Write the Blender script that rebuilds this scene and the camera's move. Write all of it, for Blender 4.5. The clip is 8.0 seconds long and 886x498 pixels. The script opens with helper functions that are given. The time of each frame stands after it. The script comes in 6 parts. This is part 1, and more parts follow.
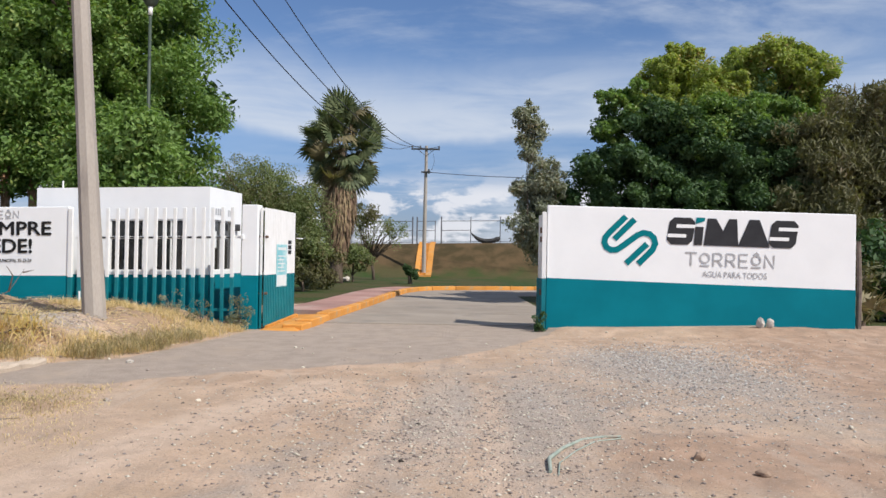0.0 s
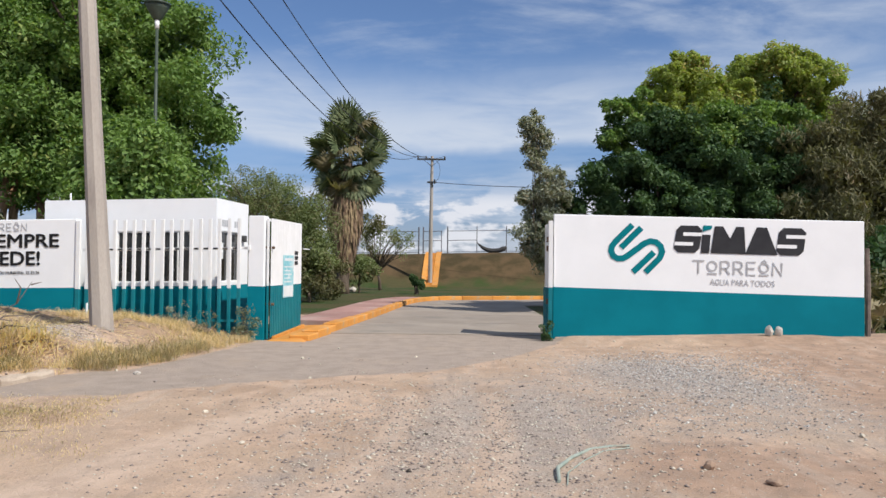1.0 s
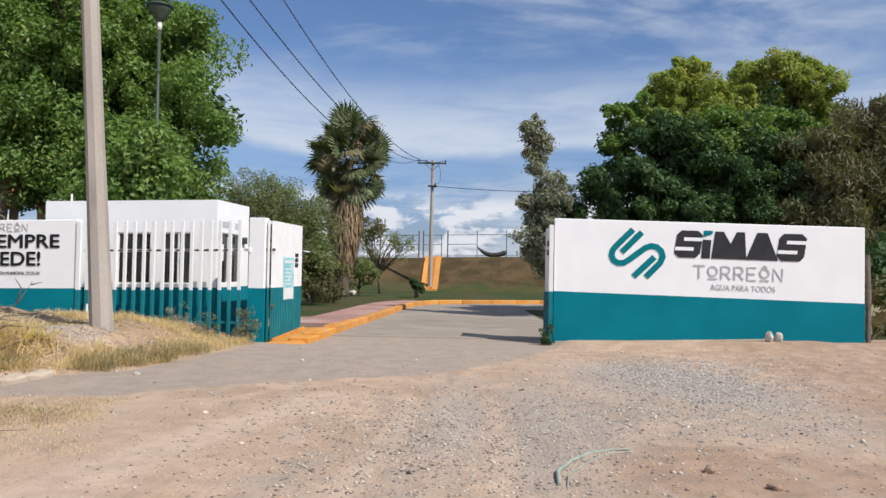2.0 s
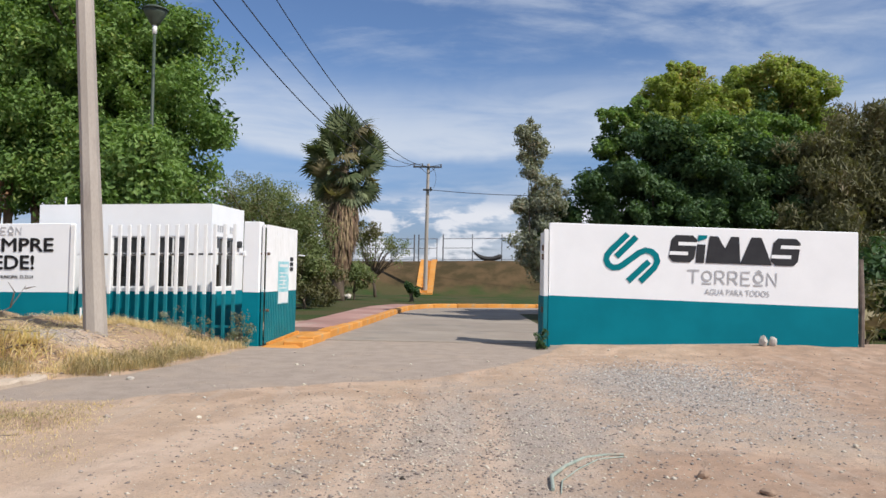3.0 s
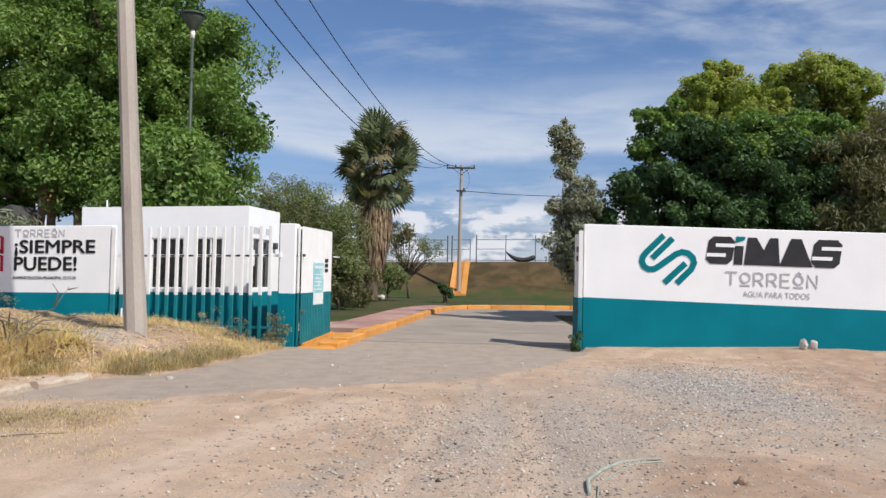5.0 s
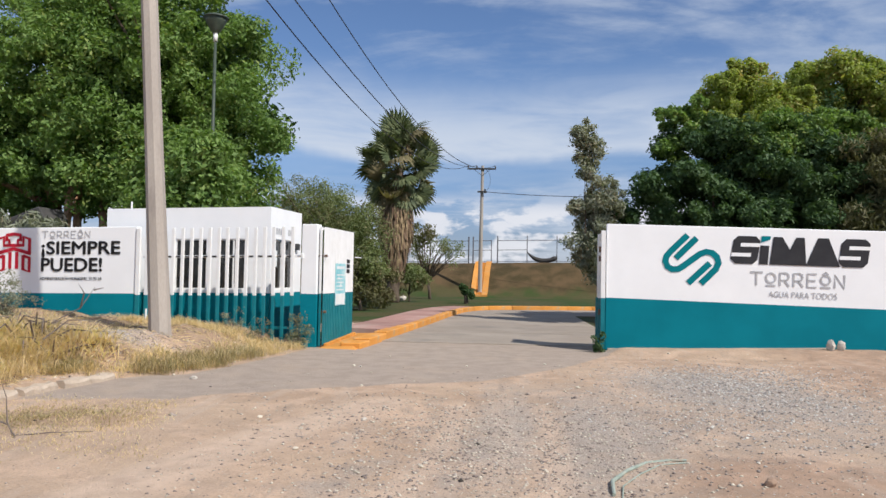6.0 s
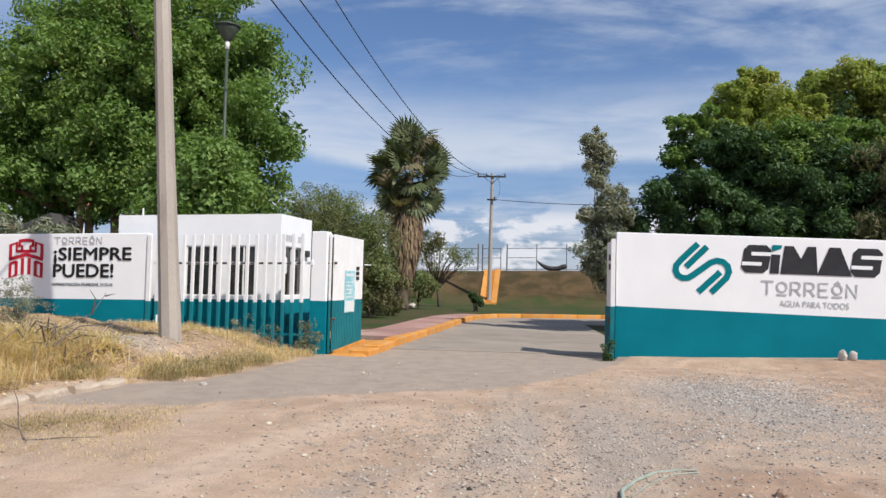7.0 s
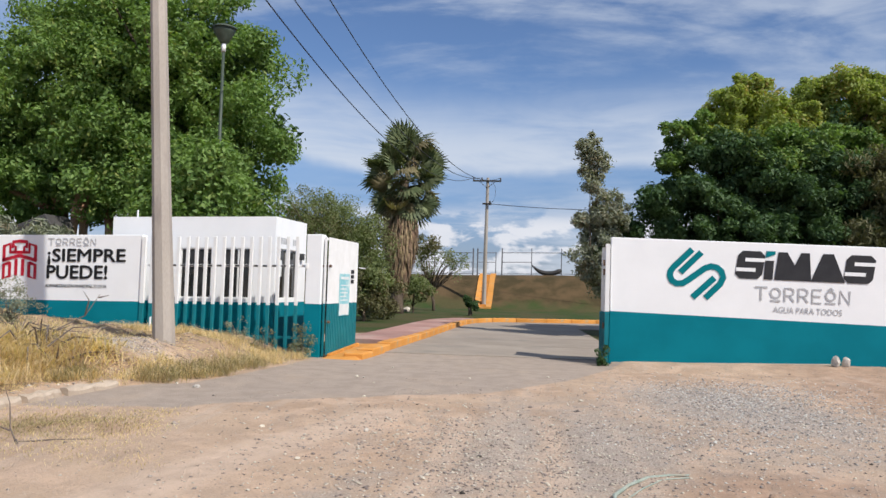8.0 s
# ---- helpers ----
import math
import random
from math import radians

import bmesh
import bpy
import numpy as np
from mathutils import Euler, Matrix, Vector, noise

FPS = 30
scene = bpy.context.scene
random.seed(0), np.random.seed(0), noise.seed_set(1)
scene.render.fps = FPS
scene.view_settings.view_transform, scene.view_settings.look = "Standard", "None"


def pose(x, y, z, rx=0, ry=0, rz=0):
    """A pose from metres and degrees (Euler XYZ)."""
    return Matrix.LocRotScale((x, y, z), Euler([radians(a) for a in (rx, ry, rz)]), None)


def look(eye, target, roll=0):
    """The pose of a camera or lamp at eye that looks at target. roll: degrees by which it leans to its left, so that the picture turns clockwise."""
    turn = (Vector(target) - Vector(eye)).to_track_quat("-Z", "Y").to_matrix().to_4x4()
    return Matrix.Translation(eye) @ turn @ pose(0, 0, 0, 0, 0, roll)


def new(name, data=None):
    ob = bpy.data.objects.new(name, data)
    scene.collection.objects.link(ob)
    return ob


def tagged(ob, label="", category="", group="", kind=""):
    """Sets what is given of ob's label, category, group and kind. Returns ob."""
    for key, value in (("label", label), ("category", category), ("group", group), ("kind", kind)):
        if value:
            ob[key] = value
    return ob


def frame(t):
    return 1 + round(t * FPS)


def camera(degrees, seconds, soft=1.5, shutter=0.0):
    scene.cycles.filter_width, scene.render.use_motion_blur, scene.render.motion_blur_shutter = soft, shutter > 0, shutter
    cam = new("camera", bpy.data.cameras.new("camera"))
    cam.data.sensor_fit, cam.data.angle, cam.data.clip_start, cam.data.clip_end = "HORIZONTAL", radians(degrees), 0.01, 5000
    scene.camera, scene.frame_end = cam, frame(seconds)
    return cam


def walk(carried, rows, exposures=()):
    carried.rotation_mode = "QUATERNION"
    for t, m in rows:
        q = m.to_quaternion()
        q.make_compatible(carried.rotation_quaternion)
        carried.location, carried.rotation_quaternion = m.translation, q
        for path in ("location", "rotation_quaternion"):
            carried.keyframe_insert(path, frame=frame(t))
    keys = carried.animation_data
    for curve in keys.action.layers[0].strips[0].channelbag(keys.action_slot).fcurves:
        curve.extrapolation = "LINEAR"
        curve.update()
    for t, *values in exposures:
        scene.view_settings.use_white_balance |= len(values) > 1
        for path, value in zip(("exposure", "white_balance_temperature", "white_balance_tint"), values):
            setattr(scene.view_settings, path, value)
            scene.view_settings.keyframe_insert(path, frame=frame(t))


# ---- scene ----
cam = camera(60.02, 8.0)
# seconds, eye, target, roll in degrees
PATH = [
    (0, (0.001, -0.013, 1.549), (0.0011, 1.9865, 1.5655), 1.00),
    (0.5, (-0.002, -0.006, 1.539), (-0.0087, 1.9935, 1.5746), 0.80),
    (1, (0.000, -0.006, 1.542), (-0.0166, 1.9934, 1.5845), 0.63),
    (1.5, (-0.003, -0.008, 1.543), (-0.0242, 1.9919, 1.5885), 0.86),
    (1.7, (-0.012, -0.004, 1.521), (-0.0325, 1.9958, 1.5697), 0.93),
    (2.8, (-0.012, -0.004, 1.536), (-0.0177, 1.9954, 1.5975), 1.21),
    (3, (-0.002, -0.010, 1.537), (-0.0069, 1.9892, 1.5998), 1.10),
    (3.5, (-0.004, -0.016, 1.543), (-0.0160, 1.9826, 1.6112), 1.39),
    (4, (-0.009, -0.024, 1.539), (-0.0480, 1.9748, 1.6120), 1.37),
    (4.5, (-0.024, -0.012, 1.528), (-0.0955, 1.9857, 1.5975), 1.29),
    (4.7, (-0.014, -0.021, 1.553), (-0.0939, 1.9767, 1.6171), 1.23),
    (5.8, (-0.042, -0.008, 1.539), (-0.1735, 1.9869, 1.6014), 1.12),
    (6, (-0.032, 0.004, 1.534), (-0.1777, 1.9972, 1.5994), 1.10),
    (6.5, (-0.035, 0.007, 1.532), (-0.2004, 1.9986, 1.6061), 1.23),
    (7, (-0.033, -0.006, 1.536), (-0.2035, 1.9853, 1.6205), 1.37),
    (7.5, (-0.030, -0.006, 1.541), (-0.1945, 1.9855, 1.6318), 1.52),
    (8, (-0.027, -0.011, 1.534), (-0.1852, 1.9801, 1.6291), 1.75),
]
walk(cam, [(t, look(eye, target, roll)) for t, eye, target, roll in PATH], exposures=[(0.0, 0.19), (8.0, 0.19)])


# ---- light ----
SUN_ELEVATION, SUN_TURN = radians(47), radians(128)
to_sun = Vector((math.sin(SUN_TURN) * math.cos(SUN_ELEVATION), math.cos(SUN_TURN) * math.cos(SUN_ELEVATION), math.sin(SUN_ELEVATION)))
sun = new("sun", bpy.data.lights.new("sun", "SUN"))
sun.data.energy, sun.data.angle, sun.data.color = 4.2, radians(0.6), (1.0, 0.955, 0.885)
sun.matrix_world = look((30, -30, 40), Vector((30, -30, 40)) - to_sun)


class Nodes:
    """Short hand for node trees."""

    def __init__(self, tree):
        self.tree = tree
        tree.nodes.clear()

    def add(self, kind, **values):
        n = self.tree.nodes.new(kind)
        for key, value in values.items():
            n.inputs[key].default_value = value
        return n

    def link(self, a, b):
        self.tree.links.new(a, b)

    def math(self, op, a, b=0.0, clamp=False):
        n = self.tree.nodes.new("ShaderNodeMath")
        n.operation, n.use_clamp = op, clamp
        for i, v in enumerate((a, b)):
            if isinstance(v, (int, float)):
                n.inputs[i].default_value = v
            else:
                self.link(v, n.inputs[i])
        return n.outputs[0]

    def mix(self, fac, a, b, blend="MIX"):
        n = self.tree.nodes.new("ShaderNodeMix")
        n.data_type, n.blend_type = "RGBA", blend
        for i, v in ((0, fac), (6, a), (7, b)):
            if isinstance(v, (int, float)):
                n.inputs[i].default_value = v
            elif isinstance(v, tuple):
                n.inputs[i].default_value = (*v, 1) if len(v) == 3 else v
            else:
                self.link(v, n.inputs[i])
        return n.outputs[2]

    def ramp(self, value, *stops):
        n = self.tree.nodes.new("ShaderNodeMapRange")
        n.interpolation_type = "SMOOTHSTEP"
        n.inputs["From Min"].default_value, n.inputs["From Max"].default_value = stops[0], stops[1]
        n.inputs["To Min"].default_value, n.inputs["To Max"].default_value = (stops[2], stops[3]) if len(stops) > 2 else (0, 1)
        self.link(value, n.inputs["Value"])
        return n.outputs[0]

    def noise(self, vector, scale, detail=4.0, rough=0.55, distortion=0.0):
        n = self.tree.nodes.new("ShaderNodeTexNoise")
        n.inputs["Scale"].default_value, n.inputs["Detail"].default_value = scale, detail
        n.inputs["Roughness"].default_value, n.inputs["Distortion"].default_value = rough, distortion
        if vector is not None:
            self.link(vector, n.inputs["Vector"])
        return n.outputs[0]

    def scaled(self, vector, x, y, z, turn=0.0, shift=(0, 0, 0)):
        n = self.tree.nodes.new("ShaderNodeMapping")
        n.inputs["Scale"].default_value = (x, y, z)
        n.inputs["Rotation"].default_value = (0, 0, turn)
        n.inputs["Location"].default_value = shift
        self.link(vector, n.inputs["Vector"])
        return n.outputs[0]


# a blue sky with long streaks of thin cloud, and small heaps low down
world = bpy.data.worlds.new("sky")
scene.world = world
world.use_nodes = True
N = Nodes(world.node_tree)
sky = N.add("ShaderNodeTexSky")
sky.sky_type, sky.sun_disc, sky.sun_elevation, sky.sun_rotation = "NISHITA", False, SUN_ELEVATION, SUN_TURN
sky.air_density, sky.dust_density, sky.ozone_density = 1.0, 0.15, 1.8
way = N.add("ShaderNodeTexCoord").outputs["Generated"]
parts = N.add("ShaderNodeSeparateXYZ")
N.link(way, parts.inputs[0])
up = N.math("MAXIMUM", parts.outputs[2], 0.0)
den = N.math("ADD", up, 0.16)
flat = N.add("ShaderNodeCombineXYZ")
N.link(N.math("DIVIDE", parts.outputs[0], den), flat.inputs[0])
N.link(N.math("DIVIDE", parts.outputs[1], den), flat.inputs[1])
streak = N.noise(N.scaled(flat.outputs[0], 0.75, 1.35, 1, 0.25, (3.1, 0.45, 0)), 1.15, 8, 0.58, 0.55)
veil = N.noise(N.scaled(flat.outputs[0], 0.5, 1.0, 1, 0.1, (7.7, 2.2, 0)), 0.8, 3, 0.5)
puff = N.noise(N.scaled(flat.outputs[0], 1.0, 1.5, 1, 0.2, (1.3, 5.1, 0)), 3.4, 6, 0.6, 0.3)
streak = N.math("ADD", streak, N.math("MULTIPLY", N.math("SUBTRACT", puff, 0.5), 0.42))
thin = N.math("MULTIPLY", N.ramp(streak, 0.36, 0.57), N.ramp(veil, 0.30, 0.60, 0.35, 1.0))
heap = N.noise(N.scaled(way, 1.0, 1.0, 2.4, 0, (0.35, 0, 0.4)), 13.0, 6, 0.55, 0.15)
low = N.math("MULTIPLY", N.ramp(heap, 0.46, 0.55), N.ramp(parts.outputs[2], 0.075, 0.112, 1.0, 0.0))
blue = N.mix(1.0, sky.outputs[0], N.mix(N.ramp(parts.outputs[2], 0.0, 0.22), (0.40, 0.455, 0.71), (0.72, 0.82, 1.01)), "MULTIPLY")
# one broad bank of cloud with a sharp lower edge, and a clear strip under it
drift = N.noise(N.scaled(way, 1.0, 1.0, 0.6, 0, (2.4, 0.3, 0)), 2.6, 5, 0.6, 0.4)
level = N.math("ADD", parts.outputs[2], N.math("MULTIPLY", N.math("SUBTRACT", drift, 0.5), 0.075))
wisp = N.noise(N.scaled(way, 1.0, 1.0, 5.0, 0, (0.9, 4.3, 0)), 5.5, 7, 0.6, 0.5)
bank = N.math("MULTIPLY", N.ramp(level, 0.138, 0.156), N.ramp(level, 0.275, 0.165))
bank = N.math("MULTIPLY", bank, N.ramp(wisp, 0.25, 0.62, 0.45, 1.0))
clear = N.math("MULTIPLY", N.ramp(level, 0.105, 0.122), N.ramp(level, 0.152, 0.138))
thin = N.math("MULTIPLY", thin, N.math("SUBTRACT", 1.0, N.math("MULTIPLY", clear, 0.7)))
thin = N.math("MULTIPLY", N.math("MULTIPLY", thin, N.ramp(wisp, 0.3, 0.65, 0.35, 1.0)), 0.8)
thin = N.math("MAXIMUM", thin, N.math("MULTIPLY", bank, 0.92))
cloudy = N.mix(N.math("MULTIPLY", thin, 0.85), blue, (5.6, 6.2, 7.2))
cloudy = N.mix(N.math("MULTIPLY", bank, 0.22), cloudy, (7.4, 7.8, 8.5))
cloudy = N.mix(N.math("MULTIPLY", low, 0.85), cloudy, (7.6, 7.7, 8.2))
ground_glow = N.mix(N.ramp(parts.outputs[2], -0.02, 0.0, 0.0, 1.0), (1.6, 1.4, 1.2), cloudy)
out = N.add("ShaderNodeBackground", Strength=0.095)
N.link(ground_glow, out.inputs[0])
N.link(out.outputs[0], N.add("ShaderNodeOutputWorld").inputs[0])


# ---- materials ----
def surface(name, dark, light, scale=3.0, rough=0.8, bump=0.2, grain=40.0, stain=None, stain_scale=1.2, stain_at=(0.55, 0.7), metal=0.0, stretch=(1, 1, 1),
            bump_distance=0.01, island=0.0, per_object=0.0, spec=0.3, grain_amount=0.25):
    """A surface with variation at two scales, a stain colour in patches and a fine relief."""
    m = bpy.data.materials.new(name)
    m.use_nodes = True
    n = Nodes(m.node_tree)
    at = n.scaled(n.add("ShaderNodeTexCoord").outputs["Object"], *stretch)
    geo = n.add("ShaderNodeNewGeometry")
    col = n.mix(n.ramp(n.noise(at, scale, 5), 0.3, 0.7), dark, light)
    fine = n.noise(at, grain, 3, 0.6)
    col = n.mix(n.math("MULTIPLY", n.ramp(fine, 0.35, 0.75), grain_amount), col, tuple(c * 0.55 for c in dark))
    if stain:
        col = n.mix(n.ramp(n.noise(at, stain_scale, 6, 0.62), *stain_at), col, stain)
    if island:
        hsv = n.add("ShaderNodeHueSaturation")
        n.link(n.ramp(geo.outputs["Random Per Island"], 0, 1, 1 - island, 1 + island), hsv.inputs["Value"])
        n.link(n.ramp(geo.outputs["Random Per Island"], 0, 1, 0.5 - island * 0.05, 0.5 + island * 0.05), hsv.inputs["Hue"])
        n.link(col, hsv.inputs["Color"])
        col = hsv.outputs[0]
    if per_object:
        hsv = n.add("ShaderNodeHueSaturation")
        n.link(n.ramp(n.add("ShaderNodeObjectInfo").outputs["Random"], 0, 1, 1 - per_object, 1 + per_object), hsv.inputs["Value"])
        n.link(col, hsv.inputs["Color"])
        col = hsv.outputs[0]
    b = n.add("ShaderNodeBsdfPrincipled", Roughness=rough, Metallic=metal)
    b.inputs["Specular IOR Level"].default_value = spec
    n.link(col, b.inputs["Base Color"])
    if bump:
        bp = n.add("ShaderNodeBump", Strength=bump, Distance=bump_distance)
        n.link(n.math("ADD", fine, n.noise(at, scale * 2.5, 5)), bp.inputs["Height"])
        n.link(bp.outputs[0], b.inputs["Normal"])
    n.link(b.outputs[0], n.add("ShaderNodeOutputMaterial").inputs[0])
    return m


def leafy(name, dark, light, dry=None, dry_part=0.1, lit_through=0.35, patch=0.5):
    """Leaves: each one differs, whole boughs differ, and some light comes through."""
    m = bpy.data.materials.new(name)
    m.use_nodes = True
    n = Nodes(m.node_tree)
    at = n.add("ShaderNodeTexCoord").outputs["Object"]
    geo = n.add("ShaderNodeNewGeometry")
    f = n.math("ADD", n.math("MULTIPLY", geo.outputs["Random Per Island"], 0.6), n.math("MULTIPLY", n.ramp(n.noise(at, patch, 3), 0.3, 0.7), 0.4))
    col = n.mix(f, dark, light)
    if dry:
        pick = n.math("FRACT", n.math("MULTIPLY", geo.outputs["Random Per Island"], 37.0))
        bough = n.ramp(n.noise(at, patch * 1.7, 2), 0.40, 0.72)
        col = n.mix(n.math("MULTIPLY", n.math("LESS_THAN", pick, dry_part * 2.0), bough), col, dry)
    b = n.add("ShaderNodeBsdfPrincipled", Roughness=0.55)
    b.inputs["Specular IOR Level"].default_value = 0.3
    n.link(col, b.inputs["Base Color"])
    t = n.add("ShaderNodeBsdfTranslucent")
    n.link(n.mix(1.0, col, (1.15, 1.25, 0.6), "MULTIPLY"), t.inputs[0])
    mixer = n.add("ShaderNodeMixShader")
    mixer.inputs[0].default_value = lit_through
    n.link(b.outputs[0], mixer.inputs[1])
    n.link(t.outputs[0], mixer.inputs[2])
    n.link(mixer.outputs[0], n.add("ShaderNodeOutputMaterial").inputs[0])
    return m


def earth():
    """The ground: dusty soil, with gravel, worn asphalt, straw and lawn where the plan has them."""
    m = bpy.data.materials.new("earth")
    m.use_nodes = True
    n = Nodes(m.node_tree)
    at = n.add("ShaderNodeTexCoord").outputs["Object"]
    kind = n.add("ShaderNodeAttribute")
    kind.attribute_name = "kind"
    rgb = n.add("ShaderNodeSeparateColor")
    n.link(kind.outputs["Color"], rgb.inputs[0])
    lawn = kind.outputs["Alpha"]
    clay = n.add("ShaderNodeAttribute")
    clay.attribute_name = "clay"

    def cells(scale):
        v = n.tree.nodes.new("ShaderNodeTexVoronoi")
        v.inputs["Scale"].default_value = scale
        n.link(at, v.inputs["Vector"])
        sep = n.add("ShaderNodeSeparateColor")
        n.link(v.outputs["Color"], sep.inputs[0])
        return v.outputs["Distance"], sep.outputs[0], sep.outputs[1]
    far_a, pick_a, tone_a = cells(24.0)
    far_b, pick_b, tone_b = cells(60.0)
    chip_a = n.math("MULTIPLY", n.ramp(far_a, 0.40, 0.26), n.ramp(pick_a, 0.80, 0.84))
    chip_b = n.math("MULTIPLY", n.ramp(far_b, 0.45, 0.30), n.ramp(pick_b, 0.45, 0.5))
    big, mid, fine = n.noise(at, 0.45, 5), n.noise(at, 3.2, 6, 0.6), n.noise(at, 42.0, 4, 0.65)
    tiny = n.noise(at, 130.0, 3, 0.7)

    def wobble(channel, sharp=0.14):
        return n.ramp(n.math("ADD", channel, n.math("MULTIPLY", n.math("SUBTRACT", mid, 0.5), 0.7)), 0.5 - sharp, 0.5 + sharp)
    soil = n.mix(n.ramp(big, 0.35, 0.65), (0.43, 0.297, 0.203), (0.52, 0.376, 0.265))
    drag = n.noise(n.scaled(at, 2.4, 0.38, 1.0, 0.06), 1.3, 6, 0.62, 0.4)
    patch = n.noise(at, 1.15, 6, 0.62, 0.5)
    soil = n.mix(n.math("MULTIPLY", n.ramp(patch, 0.46, 0.60), 0.75), soil, (0.60, 0.425, 0.305))
    soil = n.mix(n.math("MULTIPLY", n.ramp(mid, 0.42, 0.72), 0.45), soil, (0.345, 0.255, 0.19))
    soil = n.mix(n.math("MULTIPLY", n.ramp(fine, 0.5, 0.72), 0.55), soil, (0.25, 0.185, 0.135))
    soil = n.mix(n.math("MULTIPLY", n.ramp(tiny, 0.55, 0.75), 0.5), soil, (0.52, 0.44, 0.36))
    gravel_tint = n.mix(n.ramp(fine, 0.35, 0.68), (0.44, 0.375, 0.32), (0.29, 0.25, 0.215))
    gravel_tint = n.mix(n.math("MULTIPLY", n.ramp(tiny, 0.52, 0.7), 0.6), gravel_tint, (0.55, 0.50, 0.45))
    soil = n.mix(n.math("MULTIPLY", wobble(clay.outputs["Fac"], 0.22), 0.8), soil, n.mix(n.ramp(mid, 0.35, 0.65), (0.43, 0.285, 0.20), (0.32, 0.215, 0.15)))
    stony = wobble(rgb.outputs[2], 0.3)
    col = n.mix(n.math("MULTIPLY", stony, 0.85), soil, gravel_tint)
    worn = n.add("ShaderNodeAttribute")
    worn.attribute_name = "worn"
    col = n.mix(n.math("MULTIPLY", n.ramp(n.math("ADD", worn.outputs["Fac"], n.math("MULTIPLY", n.math("SUBTRACT", mid, 0.5), 0.5)), 0.2, 0.75), 0.85), col, n.mix(n.ramp(mid, 0.4, 0.65), (0.60, 0.45, 0.34), (0.50, 0.37, 0.277)))
    col = n.mix(n.math("MULTIPLY", n.ramp(drag, 0.52, 0.66), 0.38), col, (0.50, 0.40, 0.32))
    col = n.mix(n.math("MULTIPLY", n.ramp(drag, 0.44, 0.32), 0.32), col, (0.28, 0.225, 0.18))
    chips = n.math("MULTIPLY", n.math("MAXIMUM", chip_a, chip_b), n.math("ADD", n.math("MULTIPLY", stony, 0.5), 0.22))
    col = n.mix(chips, col, n.mix(n.ramp(n.math("ADD", n.math("MULTIPLY", tone_a, 0.5), n.math("MULTIPLY", tone_b, 0.5)), 0.2, 0.8), (0.24, 0.20, 0.17), (0.62, 0.545, 0.47)))
    tar = n.mix(n.ramp(mid, 0.35, 0.7), (0.40, 0.328, 0.272), (0.33, 0.272, 0.225))
    tar = n.mix(n.math("MULTIPLY", n.ramp(fine, 0.48, 0.75), 0.4), tar, (0.19, 0.17, 0.155))
    tar = n.mix(n.math("MULTIPLY", n.ramp(n.noise(at, 1.1, 6, 0.65), 0.52, 0.7), 0.5), tar, (0.43, 0.335, 0.255))
    col = n.mix(n.math("MULTIPLY", wobble(rgb.outputs[0], 0.2), 0.9), col, tar)
    straw = n.mix(n.ramp(fine, 0.35, 0.65), (0.42, 0.285, 0.18), (0.27, 0.18, 0.112))
    col = n.mix(n.math("MULTIPLY", wobble(rgb.outputs[1], 0.2), 0.75), col, straw)
    grass = n.mix(n.ramp(n.noise(at, 0.35, 4), 0.38, 0.6), (0.040, 0.070, 0.018), (0.085, 0.075, 0.033))
    grass = n.mix(n.math("MULTIPLY", n.ramp(n.noise(at, 9.0, 4), 0.4, 0.7), 0.5), grass, (0.045, 0.055, 0.02))
    brush = n.mix(n.ramp(n.noise(at, 0.8, 5), 0.35, 0.65), (0.062, 0.047, 0.022), (0.118, 0.078, 0.04))
    part_z = n.add("ShaderNodeSeparateXYZ")
    n.link(at, part_z.inputs[0])
    slope = n.ramp(n.math("ADD", part_z.outputs[2], n.math("MULTIPLY", n.math("SUBTRACT", n.noise(at, 0.6, 3), 0.5), 1.6)), 0.25, 0.9)
    grass = n.mix(slope, grass, brush)
    col = n.mix(wobble(lawn, 0.08), col, grass)
    b = n.add("ShaderNodeBsdfPrincipled", Roughness=0.95)
    b.inputs["Specular IOR Level"].default_value = 0.15
    n.link(col, b.inputs["Base Color"])
    bp = n.add("ShaderNodeBump", Strength=0.7, Distance=0.03)
    n.link(n.math("ADD", n.math("MULTIPLY", mid, 1.2), n.math("ADD", n.math("MULTIPLY", chips, 0.5), n.math("ADD", n.math("MULTIPLY", fine, 0.6), n.math("MULTIPLY", tiny, 0.25)))), bp.inputs["Height"])
    n.link(bp.outputs[0], b.inputs["Normal"])
    n.link(b.outputs[0], n.add("ShaderNodeOutputMaterial").inputs[0])
    return m


def window_glass():
    m = bpy.data.materials.new("dark_window_glass")
    m.use_nodes = True
    n = Nodes(m.node_tree)
    b = n.add("ShaderNodeBsdfPrincipled", Roughness=0.08)
    at = n.add("ShaderNodeTexCoord").outputs["Object"]
    n.link(n.mix(n.ramp(n.noise(at, 2.0, 4), 0.35, 0.7), (0.008, 0.009, 0.010), (0.03, 0.031, 0.033)), b.inputs["Base Color"])
    n.link(b.outputs[0], n.add("ShaderNodeOutputMaterial").inputs[0])
    return m


